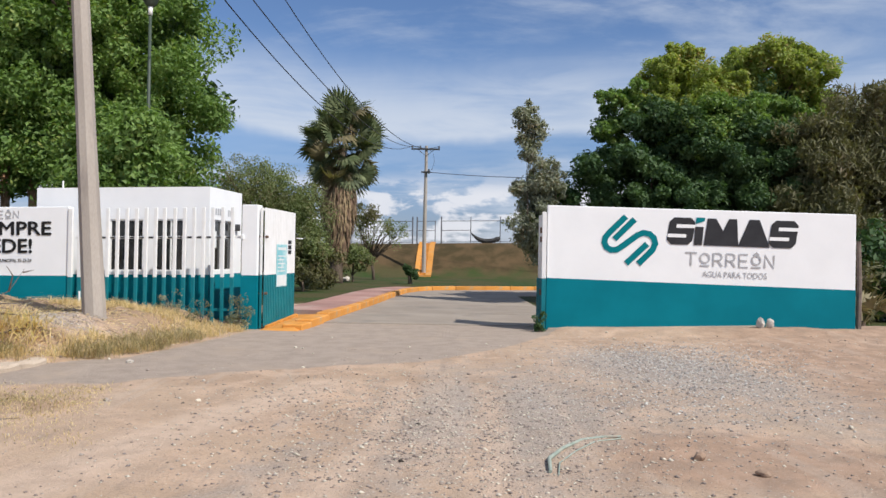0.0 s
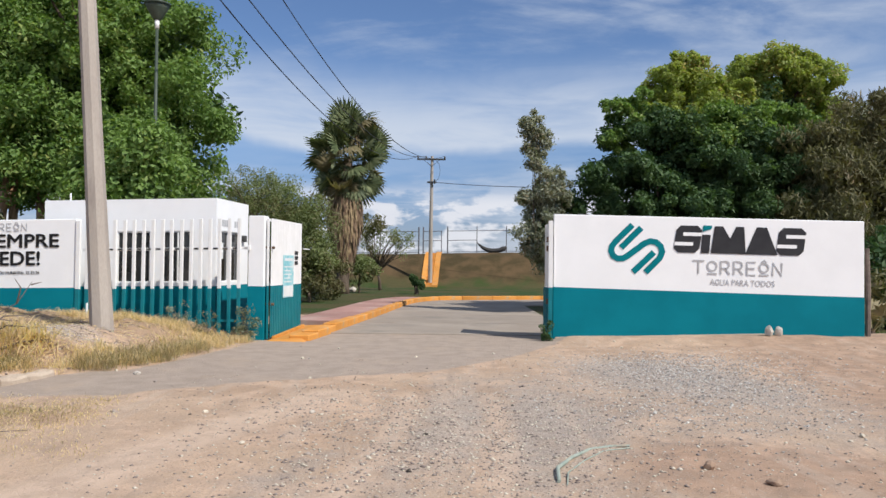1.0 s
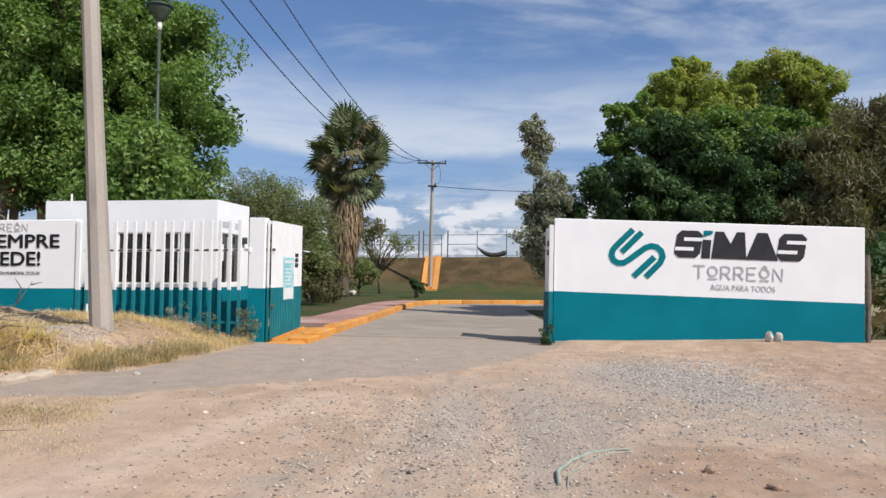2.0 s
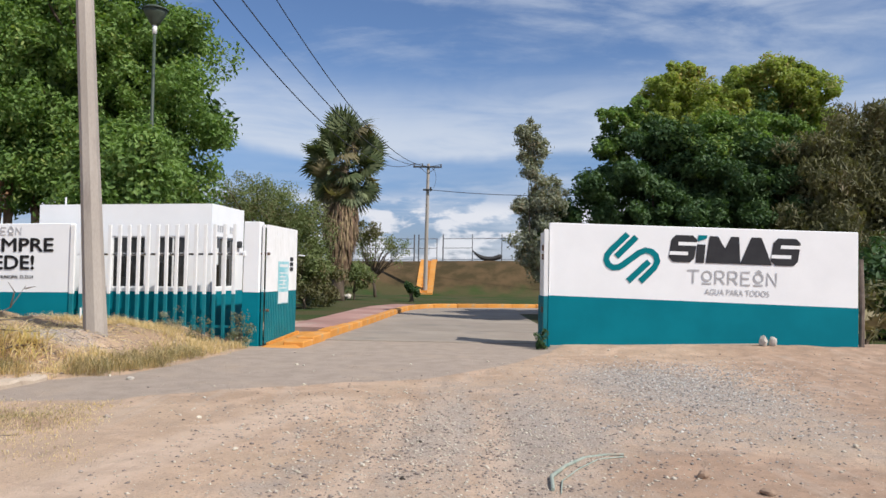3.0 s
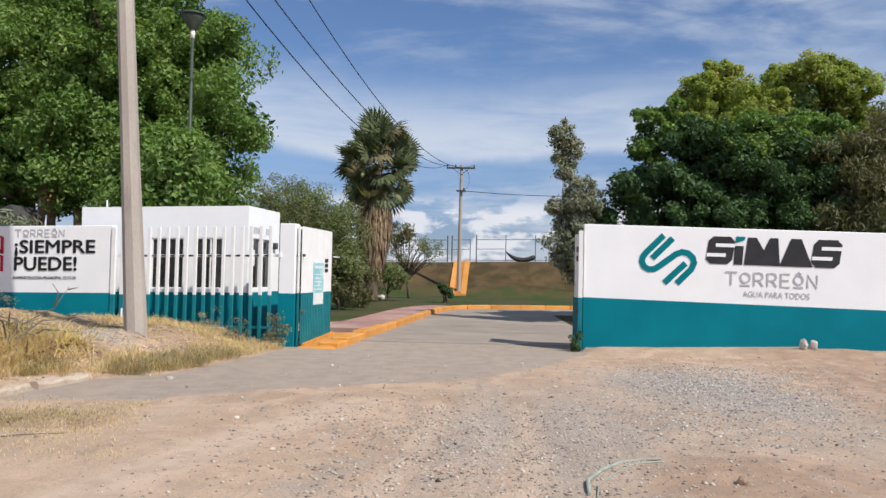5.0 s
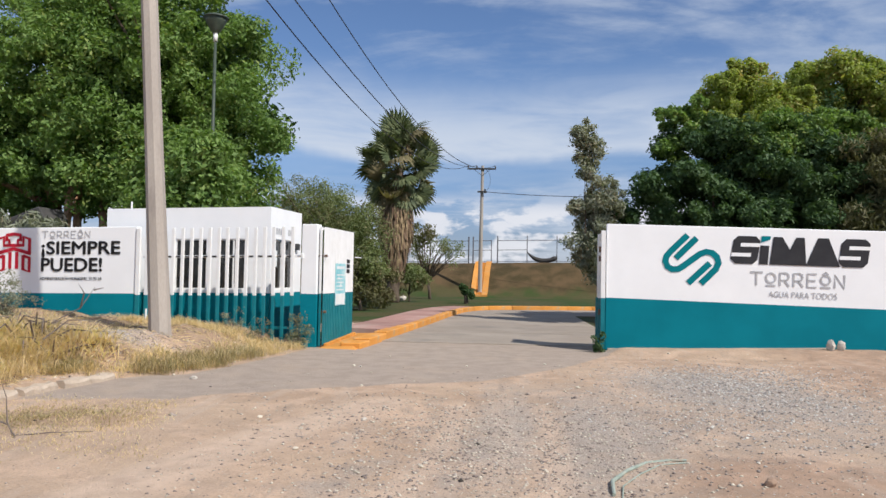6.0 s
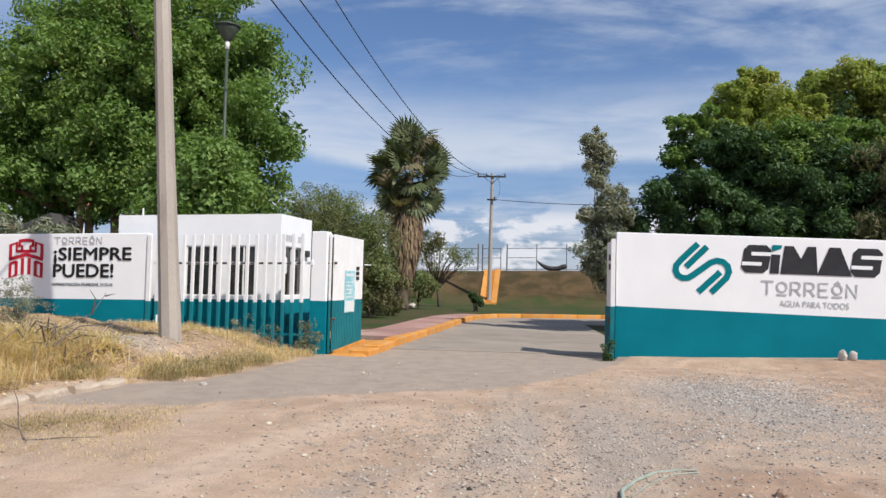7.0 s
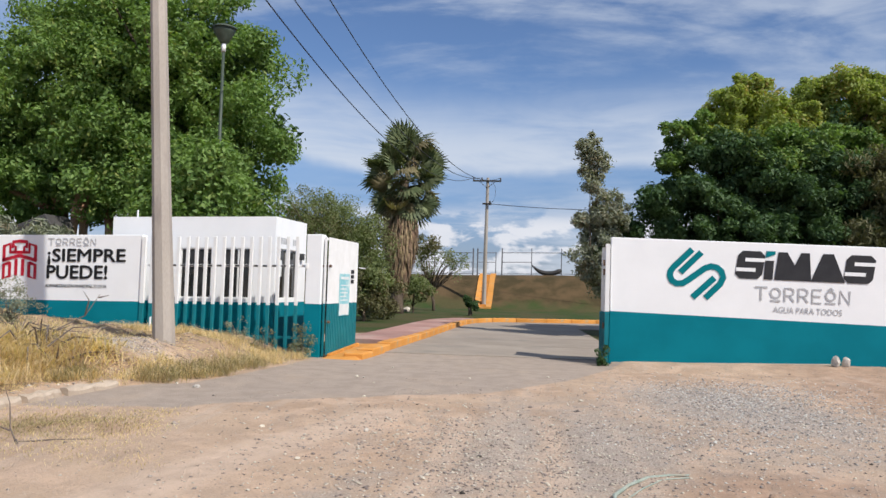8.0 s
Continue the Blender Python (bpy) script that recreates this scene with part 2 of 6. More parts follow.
EARTH = earth()
GLASS = window_glass()
WHITE = surface("white_wall_paint", (0.83, 0.835, 0.84), (0.87, 0.875, 0.88), 1.4, 0.7, 0.12, 60, stain=(0.69, 0.68, 0.665), stain_scale=1.5, stain_at=(0.62, 0.92), grain_amount=0.06)
TEAL = surface("teal_wall_paint", (0.0, 0.165, 0.215), (0.001, 0.195, 0.25), 1.2, 0.75, 0.12, 60, stain=(0.012, 0.19, 0.225), stain_scale=1.6, stain_at=(0.66, 0.98), grain_amount=0.10, spec=0.12)
PALE = surface("white_metal_paint", (0.76, 0.755, 0.74), (0.83, 0.825, 0.82), 3, 0.5, 0.06, 60, stain=(0.55, 0.44, 0.35), stain_scale=2.6, stain_at=(0.68, 0.86), grain_amount=0.06)
TEALM = surface("teal_metal_paint", (0.003, 0.15, 0.185), (0.006, 0.19, 0.225), 3, 0.5, 0.06, 60, stain=(0.06, 0.16, 0.16), stain_scale=2.6, stain_at=(0.66, 0.86), grain_amount=0.1)
SOOT = surface("charcoal_paint", (0.022, 0.022, 0.026), (0.032, 0.032, 0.036), 4, 0.65, 0, 60, grain_amount=0.1)
BLACK = surface("black_paint", (0.008, 0.008, 0.009), (0.014, 0.014, 0.015), 4, 0.65, 0, 60, grain_amount=0.1)
GREYP = surface("grey_paint", (0.40, 0.40, 0.41), (0.47, 0.47, 0.48), 4, 0.65, 0, 60, grain_amount=0.1)
RED = surface("crimson_paint", (0.42, 0.008, 0.025), (0.50, 0.012, 0.035), 4, 0.6, 0, 60, grain_amount=0.1)
TEALL = surface("teal_lettering", (0.0, 0.165, 0.195), (0.001, 0.19, 0.22), 4, 0.75, 0, 60, grain_amount=0.06, spec=0.12)
ORANGE = surface("orange_kerb_paint", (0.58, 0.245, 0.045), (0.68, 0.31, 0.075), 1.5, 0.75, 0.15, 50, stain=(0.45, 0.31, 0.17), stain_scale=2.2, stain_at=(0.55, 0.75), per_object=0.08)
CONCRETE = surface("pole_concrete", (0.37, 0.325, 0.285), (0.45, 0.40, 0.35), 1.6, 0.9, 0.3, 55, stain=(0.30, 0.26, 0.23), stain_scale=2.4, stretch=(1, 1, 0.25))
SLAB = surface("road_concrete", (0.30, 0.25, 0.205), (0.36, 0.305, 0.25), 0.8, 0.9, 0.25, 35, stain=(0.235, 0.205, 0.175), stain_scale=0.7, stain_at=(0.5, 0.75), per_object=0.05)
PINK = surface("pink_paving", (0.36, 0.20, 0.17), (0.43, 0.26, 0.22), 1.0, 0.9, 0.2, 40, stain=(0.40, 0.32, 0.27), stain_scale=1.0, stain_at=(0.5, 0.8), per_object=0.12)
KERB = surface("bare_kerb_concrete", (0.44, 0.35, 0.27), (0.52, 0.43, 0.34), 2, 0.95, 0.4, 40, stain=(0.33, 0.25, 0.18), stain_scale=3)
RUST = surface("rusty_iron", (0.11, 0.07, 0.05), (0.2, 0.13, 0.09), 5, 0.85, 0.3, 60)
DARKIRON = surface("dark_iron", (0.05, 0.05, 0.052), (0.09, 0.09, 0.09), 5, 0.6, 0.1, 60, metal=0.3)
FARIRON = surface("grey_fence_iron", (0.10, 0.10, 0.11), (0.15, 0.15, 0.16), 5, 0.6, 0.0, 60)
WIRE = surface("wire", (0.03, 0.03, 0.035), (0.05, 0.05, 0.055), 3, 0.6, 0, 30)
LAMPGREEN = surface("green_lamp_paint", (0.045, 0.065, 0.05), (0.07, 0.09, 0.068), 5, 0.5, 0.05, 50)
BARK = surface("grey_brown_bark", (0.085, 0.062, 0.045), (0.17, 0.13, 0.095), 6, 0.95, 0.8, 30, stretch=(1, 1, 0.25), bump_distance=0.03)
PEEL = surface("peeling_reddish_bark", (0.34, 0.19, 0.11), (0.48, 0.31, 0.2), 5, 0.95, 0.8, 30, stretch=(1, 1, 0.25), stain=(0.14, 0.09, 0.06), stain_scale=3, bump_distance=0.03)
THATCH = surface("dead_palm_thatch", (0.17, 0.115, 0.07), (0.32, 0.225, 0.14), 4, 0.95, 0.3, 40, island=0.35)
STONE = surface("loose_stone", (0.37, 0.31, 0.26), (0.52, 0.45, 0.38), 6, 0.95, 0.3, 60, island=0.45, per_object=0.1)
GREYSTONE = surface("crushed_grey_stone", (0.37, 0.345, 0.32), (0.52, 0.49, 0.455), 6, 0.95, 0.3, 60, island=0.5)
DARKSTONE = surface("dark_stone", (0.06, 0.05, 0.042), (0.11, 0.095, 0.08), 6, 0.95, 0.3, 60)
PALESTONE = surface("whitish_stone", (0.50, 0.45, 0.385), (0.62, 0.565, 0.50), 6, 0.9, 0.3, 60)
CLOD = surface("reddish_clod", (0.30, 0.205, 0.145), (0.40, 0.29, 0.21), 7, 0.95, 0.6, 40)
TWIG = surface("dry_twig", (0.125, 0.10, 0.085), (0.22, 0.178, 0.148), 6, 0.95, 0.3, 50)
POSTER = surface("faded_blue_poster", (0.20, 0.52, 0.58), (0.42, 0.68, 0.72), 2.5, 0.5, 0, 30, stain=(0.72, 0.78, 0.76), stain_scale=3.0, stain_at=(0.5, 0.62), grain_amount=0.1)
PAPER = surface("white_paper", (0.70, 0.72, 0.72), (0.78, 0.80, 0.80), 3, 0.6, 0, 40, grain_amount=0.08)
HOSE = surface("grey_green_plastic", (0.26, 0.31, 0.26), (0.38, 0.42, 0.36), 8, 0.6, 0.2, 50, stain=(0.42, 0.36, 0.28), stain_scale=6)
TARP = surface("dark_tarpaulin", (0.03, 0.03, 0.032), (0.06, 0.055, 0.05), 2, 0.7, 0.3, 20)
BRICKY = surface("drab_rendered_wall", (0.055, 0.053, 0.054), (0.085, 0.08, 0.078), 1.5, 0.9, 0.2, 30)
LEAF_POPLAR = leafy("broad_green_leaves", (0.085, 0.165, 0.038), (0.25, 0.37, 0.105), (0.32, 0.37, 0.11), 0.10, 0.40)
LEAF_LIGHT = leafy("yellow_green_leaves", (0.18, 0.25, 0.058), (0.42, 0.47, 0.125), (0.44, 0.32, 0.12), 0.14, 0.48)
# deep green foliage; also colours in the shade inside paler crowns
LEAF_DARK = leafy("deep_green_and_shade_leaves", (0.034, 0.078, 0.032), (0.105, 0.175, 0.062), None, 0, 0.3)
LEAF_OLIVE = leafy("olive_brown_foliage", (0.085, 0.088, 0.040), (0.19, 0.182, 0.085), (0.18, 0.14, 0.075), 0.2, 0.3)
LEAF_GREY = leafy("grey_green_needles", (0.16, 0.18, 0.125), (0.36, 0.375, 0.28), (0.30, 0.24, 0.16), 0.15, 0.3)
LEAF_MESQUITE = leafy("feathery_green_leaves", (0.13, 0.17, 0.065), (0.25, 0.29, 0.12), (0.32, 0.25, 0.15), 0.2, 0.38)
LEAF_PALM = leafy("palm_leaf", (0.05, 0.08, 0.034), (0.26, 0.29, 0.15), None, 0, 0.22)
LEAF_PALM_DRY = leafy("yellowing_palm_leaf", (0.17, 0.15, 0.075), (0.34, 0.28, 0.16), None, 0, 0.25)
STRAW = leafy("dry_straw", (0.64, 0.475, 0.295), (0.88, 0.73, 0.51), (0.48, 0.35, 0.23), 0.25, 0.50, 1.6)
OLIVEGRASS = leafy("half_dry_grass", (0.27, 0.235, 0.125), (0.52, 0.42, 0.25), (0.34, 0.24, 0.14), 0.3, 0.42, 1.6)
LEAF_WEED = leafy("dusty_weed_leaves", (0.13, 0.145, 0.085), (0.27, 0.275, 0.175), (0.34, 0.27, 0.16), 0.2, 0.3)


# ---- mesh helpers ----
def mesh_of(bm, name, *mats):
    me = bpy.data.meshes.new(name)
    bm.normal_update()
    bm.to_mesh(me)
    bm.free()
    for m in mats:
        me.materials.append(m)
    return me


def thing(name, label, category, at=None, group="", kind=""):
    ob = new(name)
    ob.empty_display_size = 0.2
    if at is not None:
        ob.matrix_world = at
    return tagged(ob, label, category, group, kind)


def part(name, bm, material, parent, label="", kind=""):
    """One mesh object under a thing or a part, in its parent's own space."""
    mats = material if isinstance(material, (list, tuple)) else [material]
    ob = new(name, mesh_of(bm, name, *mats))
    ob.parent = parent
    return tagged(ob, label, kind=kind)


def solid(name, bm, material, label="", category="", group="", kind="", at=None):
    mats = material if isinstance(material, (list, tuple)) else [material]
    ob = new(name, mesh_of(bm, name, *mats))
    if at is not None:
        ob.matrix_world = at
    return tagged(ob, label, category, group, kind)


def shared(name, me, parent, m):
    ob = new(name, me)
    ob.parent = parent
    ob.matrix_local = m
    return ob


def box(bm, x0, x1, y0, y1, z0, z1, bevel=0.0, mat=0, lift=0.0):
    """A box; lift: by how much its top and bottom rise per metre of x."""
    v = [bm.verts.new((x, y, z + lift * x)) for z in (z0, z1) for y in (y0, y1) for x in (x0, x1)]
    fs = [bm.faces.new([v[i] for i in q]) for q in ((0, 2, 3, 1), (4, 5, 7, 6), (0, 1, 5, 4), (1, 3, 7, 5), (3, 2, 6, 7), (2, 0, 4, 6))]
    for f in fs:
        f.material_index = mat
    if bevel:
        made = bmesh.ops.bevel(bm, geom=list({e for f in fs for e in f.edges}), offset=bevel, segments=1, affect="EDGES", profile=0.5)
        for f in made["faces"]:
            f.material_index = mat
    return bm


def tube(bm, points, radii, sides=8, cap=True, mat=0, spin=0.0):
    """A round, tapering bar along points."""
    rings = []
    for i, p in enumerate(points):
        p = Vector(p)
        a, b = Vector(points[max(i - 1, 0)]), Vector(points[min(i + 1, len(points) - 1)])
        d = (b - a).normalized()
        side = d.cross(Vector((0, 0, 1)) if abs(d.z) < 0.9 else Vector((1, 0, 0))).normalized()
        other = side.cross(d)
        r = radii[i] if isinstance(radii, (list, tuple)) else radii
        rings.append([bm.verts.new(p + r * (math.cos(k * math.tau / sides + spin) * side + math.sin(k * math.tau / sides + spin) * other)) for k in range(sides)])
    for r0, r1 in zip(rings, rings[1:]):
        for k in range(sides):
            f = bm.faces.new((r0[k], r0[(k + 1) % sides], r1[(k + 1) % sides], r1[k]))
            f.material_index, f.smooth = mat, sides > 8
    if cap:
        bm.faces.new(rings[0][::-1]).material_index = mat
        bm.faces.new(rings[-1]).material_index = mat
    return bm


def from_arrays(name, verts, faces, *mats, smooth=False):
    me = bpy.data.meshes.new(name)
    verts, faces = np.asarray(verts, float), np.asarray(faces, np.int64)
    n, k = faces.shape
    me.vertices.add(len(verts))
    me.vertices.foreach_set("co", verts.ravel())
    me.loops.add(n * k)
    me.loops.foreach_set("vertex_index", faces.ravel())
    me.polygons.add(n)
    me.polygons.foreach_set("loop_start", np.arange(0, n * k, k))
    me.update(calc_edges=True)
    me.validate()
    if smooth:
        me.shade_smooth()
    for m in mats:
        me.materials.append(m)
    return me


def ribbon(bm, points, width, y=0.0, depth=0.004):
    """A flat painted stroke in the x, z plane along points."""
    left, right = [], []
    for i, (x, z) in enumerate(points):
        a, b = points[max(i - 1, 0)], points[min(i + 1, len(points) - 1)]
        dx, dz = b[0] - a[0], b[1] - a[1]
        s = width / 2 / max(math.hypot(dx, dz), 1e-6)
        left.append((x - dz * s, z + dx * s))
        right.append((x + dz * s, z - dx * s))
    back = [[bm.verts.new((p[0], y + k, p[1])) for p in q] for q in (left, right) for k in (-depth, 0.0)]
    lf, lb, rf, rb = back
    for i in range(len(points) - 1):
        for p, q in ((lf, rf), (rf, rb), (rb, lb), (lb, lf)):
            bm.faces.new((p[i], q[i], q[i + 1], p[i + 1]))
    bm.faces.new((lf[0], lb[0], rb[0], rf[0]))
    bm.faces.new((lf[-1], rf[-1], rb[-1], lb[-1]))
    bmesh.ops.recalc_face_normals(bm, faces=bm.faces[:])
    return bm


def polygon(bm, points, y=0.0, depth=0.004):
    f = bm.faces.new([bm.verts.new((x, y, z)) for x, z in points])
    if f.normal.y > 0:
        f.normal_flip()
    made = bmesh.ops.extrude_face_region(bm, geom=[f])
    bmesh.ops.translate(bm, verts=[v for v in made["geom"] if isinstance(v, bmesh.types.BMVert)], vec=(0, -depth, 0))
    bmesh.ops.recalc_face_normals(bm, faces=bm.faces[:])
    return bm


def arc(cx, cz, r, a0, a1, n=10):
    return [(cx + r * math.cos(radians(a0 + (a1 - a0) * i / n)), cz + r * math.sin(radians(a0 + (a1 - a0) * i / n))) for i in range(n + 1)]


def lettering(text, width, height, material, parent, m, bold=0.0):
    """Painted words, width by height metres, standing in the x, z plane of m."""
    cu = bpy.data.curves.new("lettering", "FONT")
    cu.body, cu.extrude, cu.offset = text, 0.002, min(bold, 0.0)
    cu.resolution_u = 3
    tmp = bpy.data.objects.new("lettering", cu)
    scene.collection.objects.link(tmp)
    bpy.context.view_layer.update()
    me = bpy.data.meshes.new_from_object(tmp.evaluated_get(bpy.context.evaluated_depsgraph_get()))
    bpy.data.objects.remove(tmp)
    co = np.zeros(len(me.vertices) * 3)
    me.vertices.foreach_get("co", co)
    co = co.reshape(-1, 3)
    lo, hi = co.min(0), co.max(0)
    flat = np.stack([(co[:, 0] - lo[0]) / (hi[0] - lo[0]) * width, -co[:, 2] - 0.003, (co[:, 1] - lo[1]) / (hi[1] - lo[1]) * height], 1)
    me.vertices.foreach_set("co", flat.ravel())
    if bold > 0:
        bm = bmesh.new()
        bm.from_mesh(me)
        whole = bm.verts[:] + bm.edges[:] + bm.faces[:]
        for k, (dx, dz) in enumerate(((bold, 0.0), (bold * 0.5, bold * 0.4), (bold * 0.5, -bold * 0.4))):
            made = bmesh.ops.duplicate(bm, geom=whole)
            bmesh.ops.translate(bm, verts=[v for v in made["geom"] if isinstance(v, bmesh.types.BMVert)], vec=(dx, -0.0006 * (k + 1), dz))
        bm.to_mesh(me)
        bm.free()
    me.materials.clear()
    me.materials.append(material)
    ob = new("lettering", me)
    ob.parent = parent
    ob.matrix_local = m
    return ob


RNG = np.random.default_rng(7)


# ---- ground ----
def smooth(a, b, x):
    t = np.clip((x - a) / (b - a), 0, 1)
    return t * t * (3 - 2 * t)


def verge_edge(y):
    """The x at which the raised verge meets the drive."""
    return np.interp(y, [2.0, 7.5, 9.0, 10.2, 11.0, 13.5, 15.0, 15.6], [-6.1, -5.75, -5.65, -5.5, -4.6, -4.05, -3.85, -3.7])


def ground_z(x, y):
    x, y = np.asarray(x, float), np.asarray(y, float)
    inside = verge_edge(y) - x
    top = np.interp(-x, [3.7, 4.3, 5.2, 6.5, 9.0, 11.0, 14.0], [0.02, 0.14, 0.36, 0.45, 0.55, 0.78, 0.9])
    fade = smooth(4.0, 9.5, y)
    lip = 0.10 * smooth(0.0, 0.12, inside) * smooth(10.9, 10.3, y) * smooth(2, 7, y)
    verge = np.maximum(lip, top * smooth(0.05, 1.9, inside) * fade * (1 - smooth(15.6, 17.0, y)))
    right = 0.11 * smooth(1.5, 7.5, x) * smooth(11.0, 15.2, y) * (1 - smooth(16.2, 18, y)) + 0.09 * smooth(2.0, 2.6, x) * smooth(14.6, 15.6, y) * (1 - smooth(16.2, 17, y))
    bank = 2.45 * smooth(51.5, 57.5, y) + 0.12 * np.sin(x * 0.23) * smooth(54, 57, y)
    near = np.clip((60 - np.abs(x)) / 40, 0, 1)
    ruts = -0.022 * (np.exp(-((x - 0.02 - 0.03 * y) / 0.22) ** 2) + np.exp(-((x + 0.85 - 0.0 * y) / 0.22) ** 2)) * smooth(11.5, 8.5, y) * smooth(-6, 2, y)
    lumps = 0.012 * np.sin(3.1 * x + 1.7 * np.sin(1.3 * y)) * np.sin(2.3 * y + 1.1 * np.sin(1.9 * x)) + 0.008 * np.sin(7.3 * x + 2.0 * np.sin(2.7 * y)) * np.sin(6.1 * y)
    rough = 1 + 3.0 * smooth(0.2, 1.0, inside) * fade
    lumps = lumps + 0.022 * np.sin(11 * x + 2 * np.sin(5 * y)) * np.sin(10 * y + 1.5 * np.sin(7 * x)) * smooth(0.3, 1.2, inside) * smooth(15.6, 14.6, y) * fade / (1 + 3.0 * smooth(0.2, 1.0, inside))
    calm = 1 - 0.95 * smooth(10, 11.5, y) * smooth(-4.5, -3.8, x) * (1 - smooth(2.5, 4.5, x))
    return verge + right + bank * near + ruts + lumps * rough * calm * (1 - smooth(16, 17, y))


def gz(x, y):
    return float(ground_z(x, y))


def build_ground():
    xs = np.concatenate([-np.geomspace(2500, 16, 26)[:-1], np.arange(-16, 11.01, 0.14), np.geomspace(11.3, 2500, 28)])
    ys = np.concatenate([-np.geomspace(2500, 1, 18)[:-1], np.arange(-1, 2, 0.5), np.arange(2, 18, 0.13), np.arange(18, 62, 0.6), np.geomspace(63, 3000, 24)])
    X, Y = np.meshgrid(xs, ys)
    Z = ground_z(X, Y)
    nx, ny = len(xs), len(ys)
    i = (np.arange(ny - 1)[:, None] * nx + np.arange(nx - 1)[None, :]).ravel()
    me = from_arrays("ground", np.stack([X, Y, Z], -1).reshape(-1, 3), np.stack([i, i + 1, i + 1 + nx, i + nx], 1), EARTH, smooth=True)
    inside = verge_edge(Y) - X
    front = np.interp(X, [-6.0, -3.8, -2.8, -1.7, -0.2, 1.2, 2.2, 3.0], [8.3, 8.9, 9.7, 10.4, 11.1, 13.2, 15.4, 17.0])
    tar = smooth(-0.25, 0.35, Y - front) * smooth(0.05, -0.2, inside) * (1 - smooth(17, 18, Y))
    straw = np.maximum(0.75 * smooth(0.0, 0.6, inside) * smooth(6, 8, Y), 0.62 * np.exp(-(((X + 4.3) / 1.3) ** 2 + ((Y - 7.6) / 0.9) ** 2)))
    straw = np.maximum(straw, 0.5 * smooth(-4.2, -6.5, X) * smooth(16, 15, Y)) * (1 - smooth(16, 17, Y))
    straw = straw * (1 - 0.95 * np.exp(-((X + 6.7) / 1.5) ** 2 - ((Y - 12.3) / 0.9) ** 2))
    gravel = np.maximum(1.0 * np.exp(-((X - 3.3 + 0.25 * (Y - 10)) / 1.5) ** 2 - ((Y - 10.6) / 2.6) ** 2), 0.85 * np.exp(-((X - 0.7) / 1.7) ** 2 - ((Y - 7.5) / 3.6) ** 2))
    gravel = np.maximum(gravel, 0.9 * np.exp(-((X + 6.6) / 1.1) ** 2 - ((Y - 12.3) / 0.6) ** 2))
    gravel = np.maximum(gravel, 0.50 * smooth(-0.35, 0.5, X + 1.75 - 0.40 * (np.minimum(Y, 8.5) - 5.3)) * (1 - smooth(10, 13, Y)))
    gravel = gravel * (1 - 0.8 * np.exp(-((X - 2.5) / 1.4) ** 2 - ((Y - 5.9) / 1.0) ** 2)) * (1 - 0.7 * smooth(4.2, 5.6, X) * smooth(12.5, 9, Y))
    for track, wide in ((-0.6, 0.24), (0.4, 0.22), (-2.1, 0.5)):
        gravel = gravel * (1 - 0.42 * np.exp(-((X - track - 0.05 * (Y - 7) - 0.08 * np.sin(Y * 0.9)) / wide) ** 2) * (1 - smooth(9, 11, Y)))
    lawn = smooth(17.0, 18.5, Y) * (1 - 0.9 * np.exp(-((X + 4.6) / 0.9) ** 2 - ((Y - 21.5) / 2.6) ** 2))
    kind = me.color_attributes.new("kind", "FLOAT_COLOR", "POINT")
    kind.data.foreach_set("color", np.stack([tar, straw, gravel, lawn], -1).astype(np.float32).ravel())
    worn = np.zeros_like(X)
    for track, slope, wide, strong in ((-0.60, 0.05, 0.20, 0.8), (0.42, 0.05, 0.17, 0.75), (-0.05, 0.03, 0.12, 0.5), (-2.25, 0.30, 0.42, 0.9), (1.15, 0.08, 0.14, 0.45)):
        worn = np.maximum(worn, strong * np.exp(-((X - track - slope * (Y - 6.5) - 0.07 * np.sin(Y * 1.1 + track)) / wide) ** 2) * (1 - smooth(8.8, 10.2, Y)))
    me.attributes.new("worn", "FLOAT", "POINT").data.foreach_set("value", worn.astype(np.float32).ravel())
    clay = np.maximum(0.66 * smooth(2.6, 5.2, X - 0.12 * (Y - 7)), 1.0 * np.exp(-((X - 2.5) / 1.5) ** 2 - ((Y - 5.9) / 1.1) ** 2)) * (1 - smooth(16, 17, Y))
    me.attributes.new("clay", "FLOAT", "POINT").data.foreach_set("value", clay.astype(np.float32).ravel())
    ob = new("ground", me)
    return tagged(ob, "dusty gravel and dirt ground with dry verge and lawn", "ground", kind="structure")


GROUND = build_ground()


# ---- the gateway: walls, gate house, fence, gate leaves ----
SKEW = -6.0                                   # the whole frontage is turned a little to the line of sight
LEFT = pose(-3.55, 15.4, 0, 0, 0, SKEW)       # x along the frontage, y inwards
RIGHT = pose(2.19, 16.1, 0, 0, 0, -4.6)
LIFT = 0.018                                  # the left frontage rises towards the gate
DROP = -0.019                                 # the right wall falls away from it


def two_tone_wall(name, x0, x1, y0, y1, z0, z1, band, lift, at, label, kind="structure", band_lift=None, category="wall"):
    """A plastered wall, white above a teal band, each a closed block, with a thin rounded coping edge."""
    ob = thing(name, label, category, at, kind=kind)
    bm = box(bmesh.new(), x0, x1, y0 + 0.003, y1 - 0.003, z0, z1, 0.012, 0, lift)
    part("plaster", bm, WHITE, ob, "white painted plaster")
    bl = lift if band_lift is None else band_lift
    bm = bmesh.new()
    v = [bm.verts.new((x, y, z + k * x)) for z, k in ((z0, 0.0), (band, bl)) for y in (y0, y1) for x in (x0 - 0.003, x1 + 0.003)]
    for q in ((0, 2, 3, 1), (4, 5, 7, 6), (0, 1, 5, 4), (1, 3, 7, 5), (3, 2, 6, 7), (2, 0, 4, 6)):
        bm.faces.new([v[i] for i in q])
    part("dado", bm, TEAL, ob, "teal painted lower band")
    return ob


